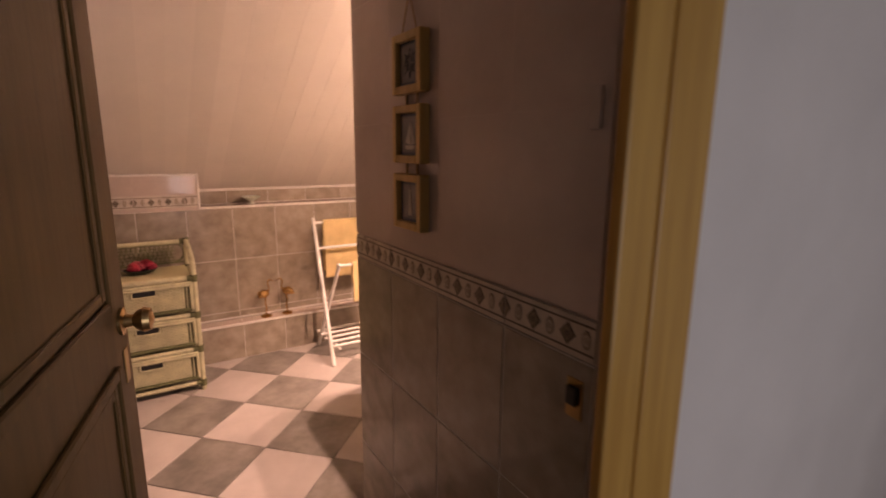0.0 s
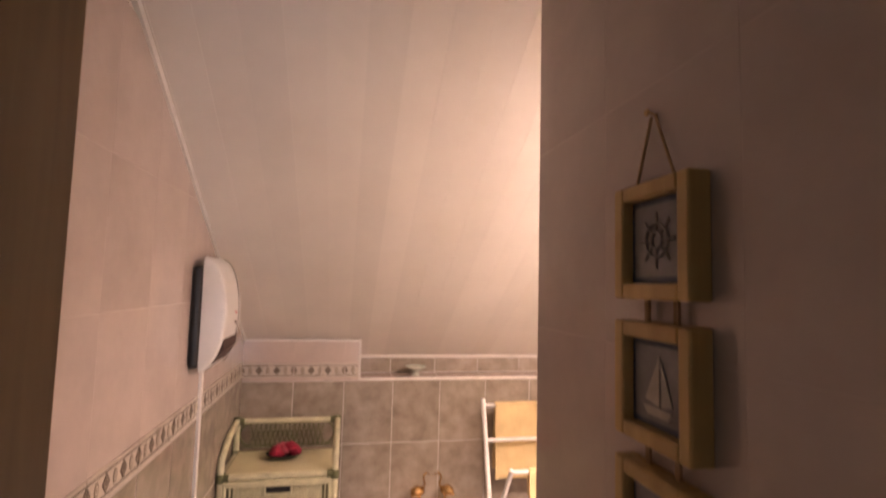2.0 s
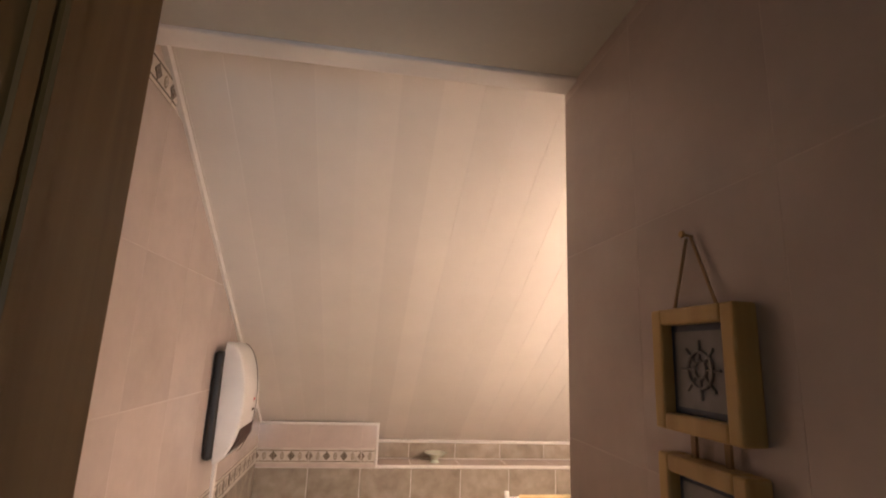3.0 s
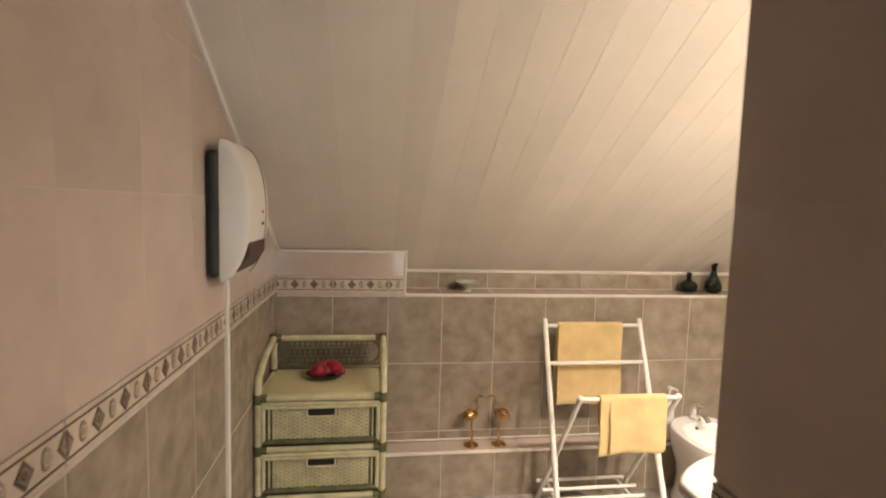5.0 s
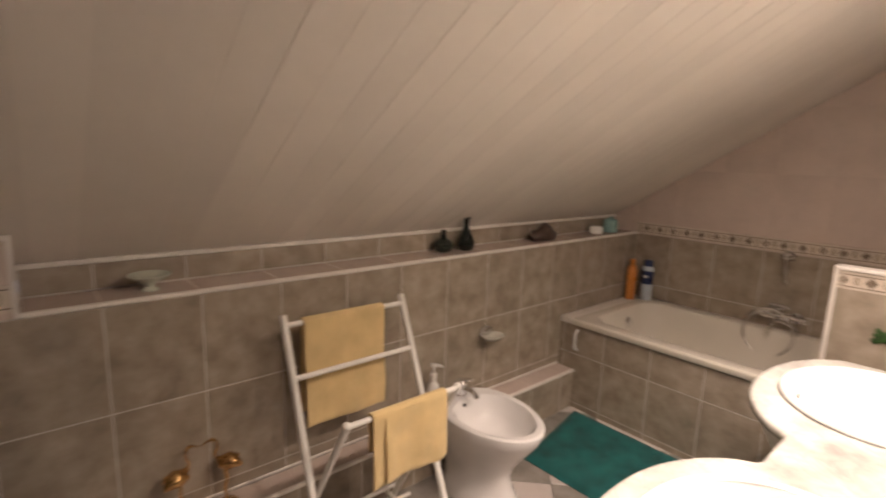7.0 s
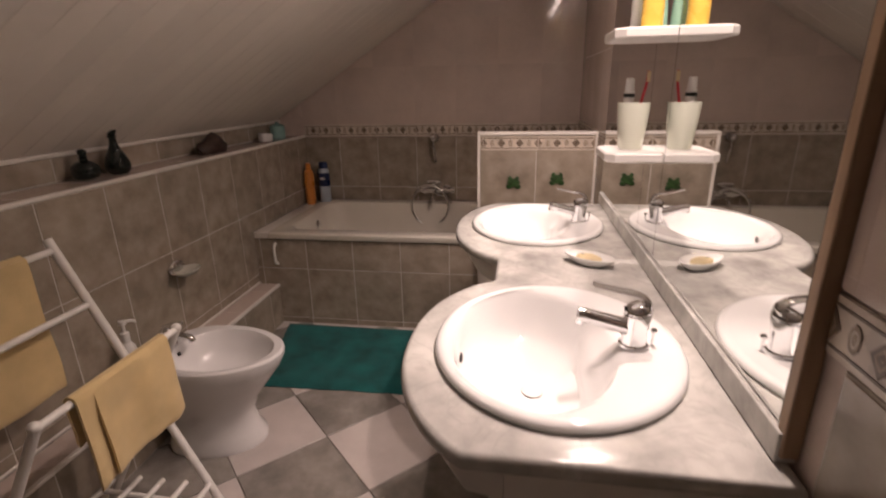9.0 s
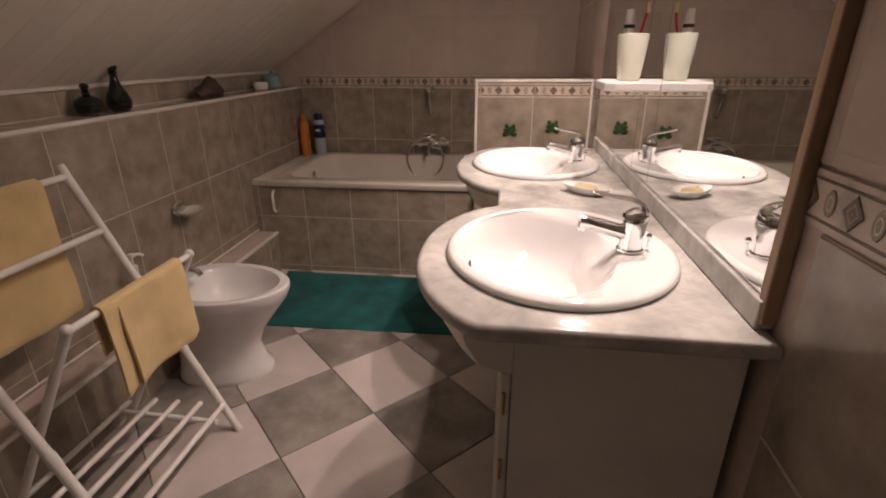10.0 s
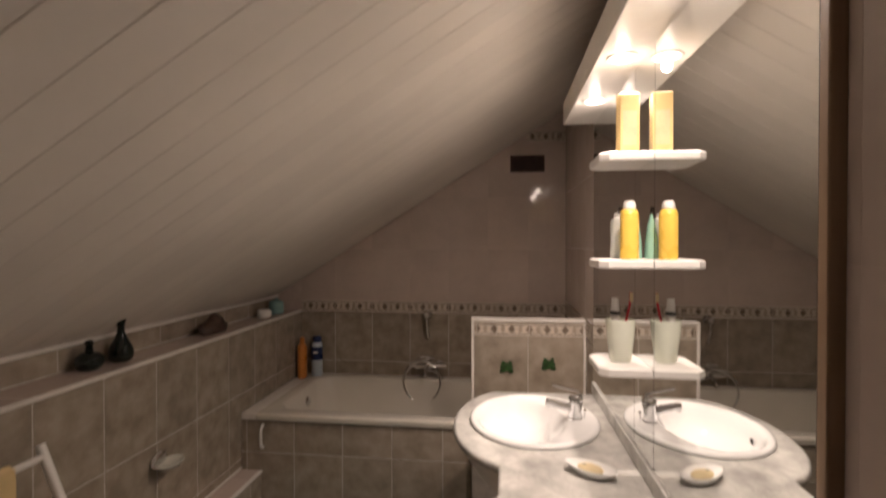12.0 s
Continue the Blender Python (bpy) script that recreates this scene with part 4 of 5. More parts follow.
base = Vector((1.24, 3.44, 0))
towel("bath_towel", base + L0.lerp(L1, 0.965), base + R0.lerp(R1, 0.965), 0.13, 0.80, 0.40, 0.36, -0.03, 0.03, 1.3, "large folded yellow towel hanging over the top bar of the rack")
towel("hand_towel", base + B1, base + C1, 0.29, 0.86, 0.250, 0.21, -0.045, 0.05, 7.7, "small yellow towel hanging over the front bar of the rack", 1.0)
towel("hand_towel", base + B1, base + C1, 0.19, 0.345, 0.262, 0.14, -0.012, 0.05, 3.1, "folded end of a yellow towel over the front bar", 0.6)


# ---- brass storks ----
def stork(x, y, z, face):
    ob = thing("brass_stork", x, y, z, "polished brass stork figurine on the low ledge", "figurine", "brass storks", rz=face)
    bm = lathe([(0.036, 0.0), (0.036, 0.004), (0.028, 0.010), (0.012, 0.016), (0.006, 0.022)], 24)
    add_tube(bm, curve_points([(0, 0, 0.016), (0.004, 0, 0.06), (-0.002, 0, 0.10), (0.006, 0, 0.145)], 5), 0.005, 8)
    # plump body with folded wings and a drooping tail
    add_tube(bm, curve_points([(-0.052, 0, 0.138), (-0.024, 0, 0.156), (0.004, 0, 0.163), (0.026, 0, 0.174)], 4),
             [0.003, 0.010, 0.016, 0.022, 0.026, 0.029, 0.030, 0.028, 0.025, 0.021, 0.016, 0.012, 0.009], 14)
    for side in (-1, 1):
        add_ball(bm, (-0.012, side * 0.020, 0.160), 0.034, 0.010, 0.017, 0, 12, 8)
    add_tube(bm, curve_points([(0.022, 0, 0.170), (0.032, 0, 0.190), (0.024, 0, 0.215), (0.026, 0, 0.238), (0.036, 0, 0.246)], 4), 0.0045, 8)
    add_ball(bm, (0.038, 0, 0.246), 0.008, 0.006, 0.0065)
    add_tube(bm, [(0.043, 0, 0.246), (0.058, 0, 0.238), (0.072, 0, 0.228)], [0.004, 0.003, 0.001], 6)
    part("body", bm, M["brass"], ob, smooth=True)


stork(0.952, 3.934, 0.239, 20)
stork(1.092, 3.934, 0.239, 160)

# ---- things on the ledge ----
LZ = LEDGE_Z + 0.0005
ob = thing("ledge_dish", 0.935, 4.09, LZ, "small pale green footed dish on the ledge", "dish")
ob.scale = (1.12, 1.12, 1.1)
part("dish", lathe([(0.022, 0.0), (0.022, 0.004), (0.012, 0.012), (0.018, 0.022), (0.042, 0.036), (0.056, 0.046), (0.054, 0.048), (0.036, 0.038), (0.002, 0.028)], 28), M["dish_green"], ob, smooth=True)
ob = thing("flask", 2.182, 4.105, LZ, "round black glass flask with a stopper on the ledge", "flask")
part("body", lathe([(0.022, 0.0), (0.040, 0.010), (0.047, 0.030), (0.043, 0.050), (0.028, 0.064), (0.014, 0.070), (0.012, 0.080), (0.018, 0.084), (0.012, 0.086)], 28), M["black_glass"], ob, smooth=True)
part("stopper", lathe([(0.009, 0.084), (0.012, 0.092), (0.016, 0.102), (0.010, 0.110), (0.002, 0.112)], 20), M["black_glass"], ob, smooth=True)
ob = thing("carafe", 2.325, 4.098, LZ, "black glass carafe with a narrow neck on the ledge", "carafe")
part("body", lathe([(0.030, 0.0), (0.042, 0.012), (0.045, 0.035), (0.038, 0.062), (0.024, 0.090), (0.014, 0.115), (0.012, 0.135), (0.019, 0.144), (0.012, 0.146)], 28), M["black_glass"], ob, smooth=True)
part("stopper", lathe([(0.010, 0.145), (0.017, 0.154), (0.020, 0.164), (0.013, 0.174), (0.002, 0.177)], 20), M["black_glass"], ob, smooth=True)
bm = bmesh.new()
add_ball(bm, (0, 0, 0.028), 0.115, 0.042, 0.042, 0, 22, 12)
for v in bm.verts:
    v.co.z += 0.016 * noise.noise(v.co * 26) + 0.034 * max(0, 1 - abs(v.co.x / 0.06)) * (1 if v.co.z > 0.03 else 0)
    v.co.x += 0.008 * noise.noise(v.co * 31 + Vector((5, 0, 0)))
    v.co.z = max(0.0, v.co.z)
ob = part("sea_shell", bm, M["shell"], smooth=True)
ob.location = (2.95, 4.095, LZ)
tagged(ob, "dark brown rough sea shell lying on the ledge", "shell")
ob = thing("white_cup", 3.49, 4.09, LZ, "small white ceramic pot on the ledge", "pot")
part("pot", lathe([(0.034, 0.0), (0.042, 0.008), (0.044, 0.036), (0.040, 0.046), (0.036, 0.044), (0.034, 0.012), (0.002, 0.010)], 24), M["ceramic"], ob, smooth=True)
ob = thing("teal_jar", 3.655, 4.09, LZ, "pale teal glass candle jar on the ledge", "jar")
part("jar", lathe([(0.040, 0.0), (0.048, 0.008), (0.048, 0.062), (0.044, 0.070)], 24), M["teal_wax"], ob, smooth=True)
part("lid", lathe([(0.046, 0.070), (0.047, 0.080), (0.030, 0.090), (0.010, 0.094), (0.012, 0.104), (0.002, 0.108)], 24), M["teal_wax"], ob, smooth=True)

# ---- wall soap holder and soap bottle by the bidet ----
ob = thing("soap_holder", 2.385, FAR_Y - 0.007, 0.555, "grey frosted soap holder fixed to the tiled wall", "soap holder")
bm = bmesh.new()
add_ball(bm, (0, -0.01, 0.018), 0.048, 0.016, 0.034, 0, 18, 10)
part("mount", bm, M["chrome"], ob, "chrome wall mount", smooth=True)
bm = lathe([(0.02, -0.012), (0.05, -0.004), (0.066, 0.012), (0.063, 0.016), (0.045, 0.004), (0.002, 0.0)], 28, (0, -0.058, 0), 1.0, 0.72)
part("dish", bm, M["holder"], ob, smooth=True)
ob = thing("soap_bottle", 1.998, 3.93, 0.239, "white plastic soap dispenser standing on the low ledge", "soap dispenser")
ob.scale = (0.95, 0.95, 1.18)
part("bottle", lathe([(0.026, 0.0), (0.030, 0.006), (0.031, 0.12), (0.026, 0.15), (0.014, 0.165), (0.014, 0.176)], 24), M["white_plastic"], ob, smooth=True)
bm = lathe([(0.015, 0.176), (0.016, 0.196), (0.006, 0.20), (0.006, 0.222), (0.013, 0.225), (0.012, 0.236), (0.002, 0.238)], 18)
add_tube(bm, [(0, 0, 0.230), (0.02, -0.018, 0.231), (0.032, -0.03, 0.224)], [0.006, 0.005, 0.004], 8)
part("pump", bm, M["white_plastic"], ob, smooth=True)

# ---- soap dish on the worktop ----
ob = thing("soap_dish", 1.972, 2.350, TOP_Z + 0.0005, "white boat-shaped soap dish on the marble worktop", "soap dish", rz=58)
ob.scale = (0.74, 0.85, 1.1)
bm = bmesh.new()
rings = []
for s, z in ((0.55, 0.0), (0.62, 0.002), (0.92, 0.016), (1.0, 0.022), (0.97, 0.0235), (0.86, 0.015), (0.55, 0.007), (0.1, 0.006)):
    rings.append([(0.095 * s * math.cos(a) * (1 + 0.10 * math.cos(2 * a)), 0.047 * s * math.sin(a) * (1 - 0.12 * math.cos(a)), z) for a in (2 * math.pi * k / 36 for k in range(36))])
add_rings(bm, rings)
part("dish", bm, M["ceramic"], ob, smooth=True)
soap = thing("soap_bar", 1.972, 2.350, TOP_Z + 0.0085, "worn cream bar of soap lying in the dish", "soap", rz=58)
bm = bmesh.new()
add_ball(bm, (0, 0, 0.010), 0.038, 0.023, 0.011, 0, 22, 10)
part("bar", bm, M["soap"], soap, smooth=True)
bm = bmesh.new()
add_ball(bm, (0.004, 0.002, 0.0195), 0.020, 0.004, 0.001, 0, 16, 6)
part("mark", bm, M["dark_print"], soap)

# ---- shelf goods ----
SY = 2.2 + 0.062
ob = thing("toothbrush_cup", 2.005, SY, 1.1175, "pale green tapered tooth mug on the lowest mirror shelf", "cup")
part("mug", lathe([(0.027, 0.0), (0.030, 0.004), (0.038, 0.07), (0.041, 0.118), (0.039, 0.119), (0.035, 0.07), (0.027, 0.008), (0.002, 0.006)], 32), M["cup"], ob, smooth=True)
brush = thing("toothbrush", 2.005, SY, 1.124, "red toothbrush standing in the tooth mug", "toothbrush")
bm = tube(curve_points([(-0.004, 0.012, 0.0), (-0.006, -0.010, 0.09), (-0.006, -0.024, 0.155), (-0.006, -0.027, 0.190)], 5), 0.0035, 8)
part("handle", bm, M["red_plastic"], brush, smooth=True)
part("bristles", box((-0.016, -0.031, 0.162), (-0.008, -0.023, 0.188), 0.001), M["soap"], brush)
tubeob = thing("toothpaste_tube", 2.005, SY, 1.124, "white toothpaste tube with dark print in the tooth mug", "toothpaste")
bm = bmesh.new()
add_rings(bm, [[(0.002 + 0.014 * sx * math.cos(a), 0.014 + 0.014 * sy * math.sin(a), z) for a in (2 * math.pi * k / 16 for k in range(16))] for sx, sy, z in ((1.1, 0.1, 0.0), (1.1, 0.6, 0.05), (1.0, 0.95, 0.12), (0.95, 0.95, 0.142))])
part("tube_body", bm, M["white_plastic"], tubeob, smooth=True)
part("cap", lathe([(0.010, 0.142), (0.0115, 0.146), (0.010, 0.172), (0.002, 0.173)], 16, (0.002, 0.014, 0)), M["white_plastic"], tubeob, smooth=True)
part("printed_band", lathe([(0.0142, 0.126), (0.0142, 0.135)], 16, (0.002, 0.014, 0), cap=(False, False)), M["dark_print"], tubeob)


def bottle(name, x, y, z, profile, mat, label, category="bottle", cap=None, cap_mat="white_plastic", sx=1.0, sy=1.0, rz=0.0):
    ob = thing(name, x, y, z, label, category, rz=rz)
    part("body", lathe(profile, 28, sx=sx, sy=sy), M[mat], ob, smooth=True)
    if cap:
        part("cap", lathe(cap, 24, sx=sx, sy=sy), M[cap_mat], ob, smooth=True)
    return ob


Z2 = 1.4085
bottle("spray_can", 1.952, SY - 0.011, Z2, [(0.022, 0), (0.0245, 0.003), (0.0245, 0.122), (0.021, 0.134), (0.016, 0.138)], "yellow", "yellow spray can with a white cap on the mirror shelf", "spray can",
       [(0.0165, 0.138), (0.0165, 0.150), (0.012, 0.160), (0.002, 0.161)])
bottle("clear_bottle", 2.052, SY - 0.002, Z2, [(0.018, 0), (0.020, 0.003), (0.020, 0.105), (0.016, 0.116), (0.009, 0.120)], "clear", "cloudy clear bottle with a white top on the mirror shelf", "bottle",
       [(0.010, 0.118), (0.010, 0.132), (0.002, 0.133)])
bottle("mint_tube", 2.005, SY - 0.040, Z2, [(0.018, 0), (0.019, 0.008), (0.017, 0.05), (0.010, 0.10), (0.002, 0.128)], "mint", "mint green pointed tube standing on the mirror shelf", "tube")
bottle("brown_vial", 2.082, SY - 0.016, Z2, [(0.009, 0), (0.010, 0.003), (0.010, 0.12), (0.006, 0.14), (0.006, 0.152)], "shell", "slim brown vial on the mirror shelf", "vial")

Z3 = 1.6975
for dx, dy, w, h, lab in ((0.045, -0.018, 0.040, 0.176, "tall cream yellow carton on the top mirror shelf"),):
    ob = thing("carton", 1.935 + dx, SY + dy, Z3, lab, "carton", rz=4)
    part("box", box((0, -0.027, 0), (w, 0.027, h), 0.0015, 1), M["cream_box"], ob)
    part("printed_label", box((-0.0006, -0.019, 0.03), (0.0, 0.019, h - 0.05)), M["soap"], ob)

# ---- bath fittings ----
mx = thing("bath_mixer", END_X - 0.006, 3.095, 0.628, "chrome bath mixer with a hose on the tiled wall", "mixer tap")
bm = tube([(-0.045, -0.085, 0), (-0.045, 0.085, 0)], 0.019, 16)
for s in (-0.075, 0.075):
    add_tube(bm, [(0.0, s, 0), (-0.012, s, 0)], 0.032, 20)
    add_tube(bm, [(-0.01, s, 0), (-0.045, s, 0)], 0.014, 14)
part("body", bm, M["chrome"], mx, smooth=True)
for s in (-1, 1):
    bm = tube([(-0.045, s * 0.085, 0), (-0.045, s * 0.10, 0), (-0.045, s * 0.104, 0), (-0.045, s * 0.128, 0)], [0.012, 0.012, 0.02, 0.018], 12)
    part("handle", bm, M["chrome"], mx, smooth=True)
part("spout", tube(curve_points([(-0.05, 0, -0.005), (-0.10, 0, -0.012), (-0.15, 0, -0.03), (-0.155, 0, -0.05)], 5), 0.012, 12), M["chrome"], mx, smooth=True)
bm = tube([(-0.045, 0, 0.015), (-0.045, 0, 0.045)], 0.012, 12)
add_tube(bm, curve_points([(-0.045, -0.04, 0.052), (-0.045, 0.0, 0.060), (-0.045, 0.05, 0.056)], 4), 0.012, 10)
part("diverter", bm, M["chrome"], mx, smooth=True)
hose = curve_points([(-0.055, -0.02, 0.05), *[(-0.075 - 0.02 * math.sin(q / 2), 0.035 + (0.118 + 0.010 * q / 6.28) * math.sin(q), -0.098 + (0.125 + 0.012 * q / 6.28) * math.cos(q)) for q in (0.5 + 0.6 * k for k in range(19))], (-0.05, 0.0, -0.02)], 5)
bm = tube(hose, [0.0066 + (0.001 if k % 2 else 0.0) for k in range(len(hose))], 8)
part("hose", bm, M["chrome"], mx, "ribbed chrome shower hose", smooth=True)

hs = thing("shower_holder", END_X - 0.006, 3.10, 0.958, "chrome shower holder on the tiled wall", "shower holder")
bm = tube([(0, 0, 0.01), (-0.006, 0, 0.01)], 0.030, 18)
add_tube(bm, [(-0.004, 0, 0.01), (-0.04, 0, 0.012)], 0.013, 12)
add_ball(bm, (-0.05, 0, 0.012), 0.026, 0.026, 0.024, 0, 16, 10)
part("bracket", bm, M["chrome"], hs, smooth=True)
bm = tube(curve_points([(-0.055, 0, -0.005), (-0.05, -0.003, -0.06), (-0.035, -0.006, -0.115), (-0.03, -0.008, -0.14)], 4), 0.0105, 10)
part("handset", bm, M["chrome"], hs, smooth=True)

BT = BZ + 0.0005
bottle("shampoo_bottle", 3.742, 3.948, BT - 0.0065, [(0.034, 0), (0.039, 0.006), (0.039, 0.205), (0.030, 0.228), (0.018, 0.235)], "orange", "orange shampoo bottle on the rim of the bath", "shampoo",
       [(0.019, 0.233), (0.021, 0.268), (0.014, 0.276), (0.002, 0.277)], "orange", 1.0, 0.8)
ob = bottle("shampoo_bottle", 3.790, 3.862, BT, [(0.034, 0), (0.038, 0.006), (0.038, 0.205), (0.034, 0.225), (0.028, 0.232)], "pale_blue", "pale blue shampoo bottle with navy cap on the bath rim", "shampoo",
            [(0.030, 0.230), (0.031, 0.262), (0.024, 0.272), (0.002, 0.273)], "navy", 0.75, 1.0)
part("label", lathe([(0.0392, 0.11), (0.0392, 0.20)], 28, sx=0.75, cap=(False, False)), M["navy"], ob, "navy label")
part("label_bar", box((-0.0305, -0.016, 0.155), (-0.0296, 0.016, 0.170)), M["white_plastic"], ob)

# ---- vent in the end wall ----
vent = thing("wall_vent", END_X - 0.006, 2.434, 1.980, "dark brown ventilation grille high in the wall", "vent")
bm = box((-0.012, -0.112, -0.055), (0, -0.100, 0.055), 0.002)
add_box(bm, (-0.012, 0.100, -0.055), (0, 0.112, 0.055), 0.002)
add_box(bm, (-0.012, -0.100, -0.055), (0, 0.100, -0.045), 0.002)
add_box(bm, (-0.012, -0.100, 0.045), (0, 0.100, 0.055), 0.002)
part("frame", bm, M["vent"], vent)
part("backing", box((-0.002, -0.1, -0.045), (0, 0.1, 0.045)), M["dark"], vent)
for k in range(6):
    z = -0.037 + 0.0148 * k
    bm = bmesh.new()
    add_rings(bm, [[(-0.010, y, z - 0.004), (-0.0085, y, z - 0.0055), (-0.002, y, z + 0.004), (-0.0035, y, z + 0.0055)] for y in (-0.099, 0.099)])
    part("slat", bm, M["vent"], vent)

# ---- heater on the west wall ----
heater = thing("fan_heater", 0.007, 3.018, 1.19, "white domed wall heater with a dark back plate", "heater")
heater.scale = (1.0, 1.12, 1.0)
part("back_plate", box((0.0, 0.004, 0.012), (0.034, 0.230, 0.362), 0.015, 3), M["dark"], heater, "dark back plate")
rings = []
for y, s in ((0.012, 0.86), (0.016, 0.95), (0.024, 0.99), (0.040, 1.0), (0.205, 1.0), (0.222, 0.99), (0.232, 0.95), (0.236, 0.86)):
    prof = []
    for k in range(25):
        a = math.pi * (k / 24 - 0.5)
        x = 0.034 + 0.080 * s * math.cos(a) ** (0.95 if a > 0 else 1.2) if 0 < k < 24 else 0.034
        prof.append((x, y, 0.195 + 0.198 * s * math.sin(a)))
    rings.append(prof)
bm = bmesh.new()
add_rings(bm, rings)
bmesh.ops.recalc_face_normals(bm, faces=bm.faces)
part("shell", bm, M["white_plastic"], heater, smooth=True)
bm = bmesh.new()
lo = []
for y in (0.035, 0.21):
    lo.append([(0.05 + 0.056 * t, y, 0.018 + 0.062 * t ** 1.6 - 0.006 + dz) for dz in (0.0,) for t in (0, 0.25, 0.5, 0.75, 1.0)] + [(0.05 + 0.056 * t, y, 0.018 + 0.062 * t ** 1.6 + 0.03) for t in (1.0, 0.75, 0.5, 0.25, 0)])
add_rings(bm, lo)
bmesh.ops.recalc_face_normals(bm, faces=bm.faces)
part("outlet_grille", bm, M["vent"], heater, "dark outlet grille")
part("seam", tube([(0.034 + 0.080 * 1.004 * math.cos(a) ** 0.8, 0.19, 0.195 + 0.1985 * math.sin(a)) for a in (math.pi * (k / 20 - 0.45) * 0.9 for k in range(20))], 0.0012, 6), M["vent"], heater)
for z in (0.14, 0.175):
    bm = bmesh.new()
    add_ball(bm, (0.1135, 0.15, z + 0.02), 0.004, 0.006, 0.006)
    part("button", bm, M["red_plastic"] if z > 0.15 else M["vent"], heater)

# ---- three small pictures ----
PY0, PY1, PXF = 1.697, 1.845, PIC_X - 0.006


def picture(z0, kind, label):
    ob = thing("picture", PXF, (PY0 + PY1) / 2, z0, label, "picture", "column of small pictures")
    h, w, t, d = 0.146, (PY1 - PY0) / 2, 0.020, 0.030
    for lo, hi in (((-d, -w, 0), (0, -w + t, h)), ((-d, w - t, 0), (0, w, h)), ((-d, -w + t, 0), (0, w - t, t)), ((-d, -w + t, h - t), (0, w - t, h))):
        part("frame_bar", box(lo, hi, 0.003), M["pic_wood"], ob)
    part("mount", box((-0.014, -w + t, t), (-0.010, w - t, h - t)), M["pic_mount"], ob)
    part("print", box((-0.0155, -w + t + 0.008, t + 0.008), (-0.0141, w - t - 0.008, h - t - 0.008)), M["pic_ground"], ob)
    c = h / 2
    flat = lambda pts: add_rings(bmesh.new(), [[(x, y, c + z) for y, z in pts] for x in (-0.0172, -0.0158)])
    if kind == 0:
        for r in (0.021, 0.010):
            part("wheel_ring", tube([(-0.0165, r * math.cos(a), c + r * math.sin(a)) for a in (2 * math.pi * k / 24 for k in range(25))], 0.0022, 6), M["pic_ink"], ob)
        for k in range(8):
            a = math.pi * k / 4
            part("wheel_spoke", tube([(-0.0165, 0.008 * math.cos(a), c + 0.008 * math.sin(a)), (-0.0165, 0.034 * math.cos(a), c + 0.034 * math.sin(a))], 0.0018, 6), M["pic_ink"], ob)
    elif kind == 1:
        part("sail", flat(((-0.004, -0.026), (-0.004, 0.034), (0.024, -0.02))[::-1]), M["pic_pale"], ob)
        part("sail", flat(((-0.007, -0.026), (-0.007, 0.028), (-0.028, -0.022))), M["pic_pale"], ob)
        part("hull", flat(((-0.028, -0.028), (0.028, -0.028), (0.02, -0.038), (-0.02, -0.038))), M["pic_pale"], ob)
    else:
        part("tower", flat(((-0.010, -0.036), (0.010, -0.036), (0.006, 0.022), (-0.006, 0.022))), M["pic_pale"], ob)
        part("tower_roof", flat(((-0.008, 0.024), (0.008, 0.024), (0.0, 0.038))), M["pic_pale"], ob)
    return ob


first = picture(1.492, 0, "yellow wooden picture of a ship's wheel on the passage wall")
picture(1.318, 1, "yellow wooden picture of a sailing boat on the passage wall")
picture(1.144, 2, "yellow wooden picture of a lighthouse on the passage wall")
bm = tube([(-0.010, -0.028, 0.144), (-0.006, 0.016, 0.236)], 0.0022, 6)
add_tube(bm, [(-0.010, 0.052, 0.144), (-0.006, 0.024, 0.236)], 0.0022, 6)
part("cord", bm, M["ribbon"], first, "tan hanging cord")
part("nail", tube([(0.0, 0.02, 0.238), (-0.014, 0.02, 0.240), (-0.0145, 0.02, 0.240), (-0.017, 0.02, 0.240)], [0.0015, 0.0015, 0.005, 0.004], 10), M["knob"], first)
for z in (-0.014, -0.188):
    for s in (-0.028, 0.028):
        part("strap", box((-0.012, s - 0.004, z - 0.018), (-0.008, s + 0.004, z + 0.018)), M["ribbon"], first)

# ---- frog shaped stickers on the tiled screen ----
def frog(y, z):
    ob = thing("frog_sticker", 3.0555, y, z, "small green frog sticker on the grey tile", "sticker", "green stickers")
    ob.scale = (1.0, 1.25, 1.25)
    bm = bmesh.new()
    for dy, dz, ry, rz in ((0, 0, 0.020, 0.017), (-0.014, 0.017, 0.008, 0.009), (0.014, 0.017, 0.008, 0.009), (-0.017, -0.015, 0.012, 0.009), (0.017, -0.015, 0.012, 0.009), (-0.018, 0.002, 0.008, 0.007), (0.018, 0.002, 0.008, 0.007)):
        add_ball(bm, (-0.001, dy, dz), 0.0022, ry, rz, 0, 14, 8)
    part("shape", bm, M["frog"], ob, smooth=True)


frog(2.575, 0.825)
frog(2.365, 0.845)


# ---- tiles, piece by piece ----
MESHES = {}


def clip(poly, a, b, c):
    """Keeps the part of a polygon where a*u + b*v <= c."""
    out = []
    for i, p in enumerate(poly):
        q = poly[(i + 1) % len(poly)]
        dp, dq = a * p[0] + b * p[1] - c, a * q[0] + b * q[1] - c
        if dp <= 0:
            out.append(p)
        if dp * dq < 0:
            t = dp / (dp - dq)
            out.append((p[0] + t * (q[0] - p[0]), p[1] + t * (q[1] - p[1])))
    return out


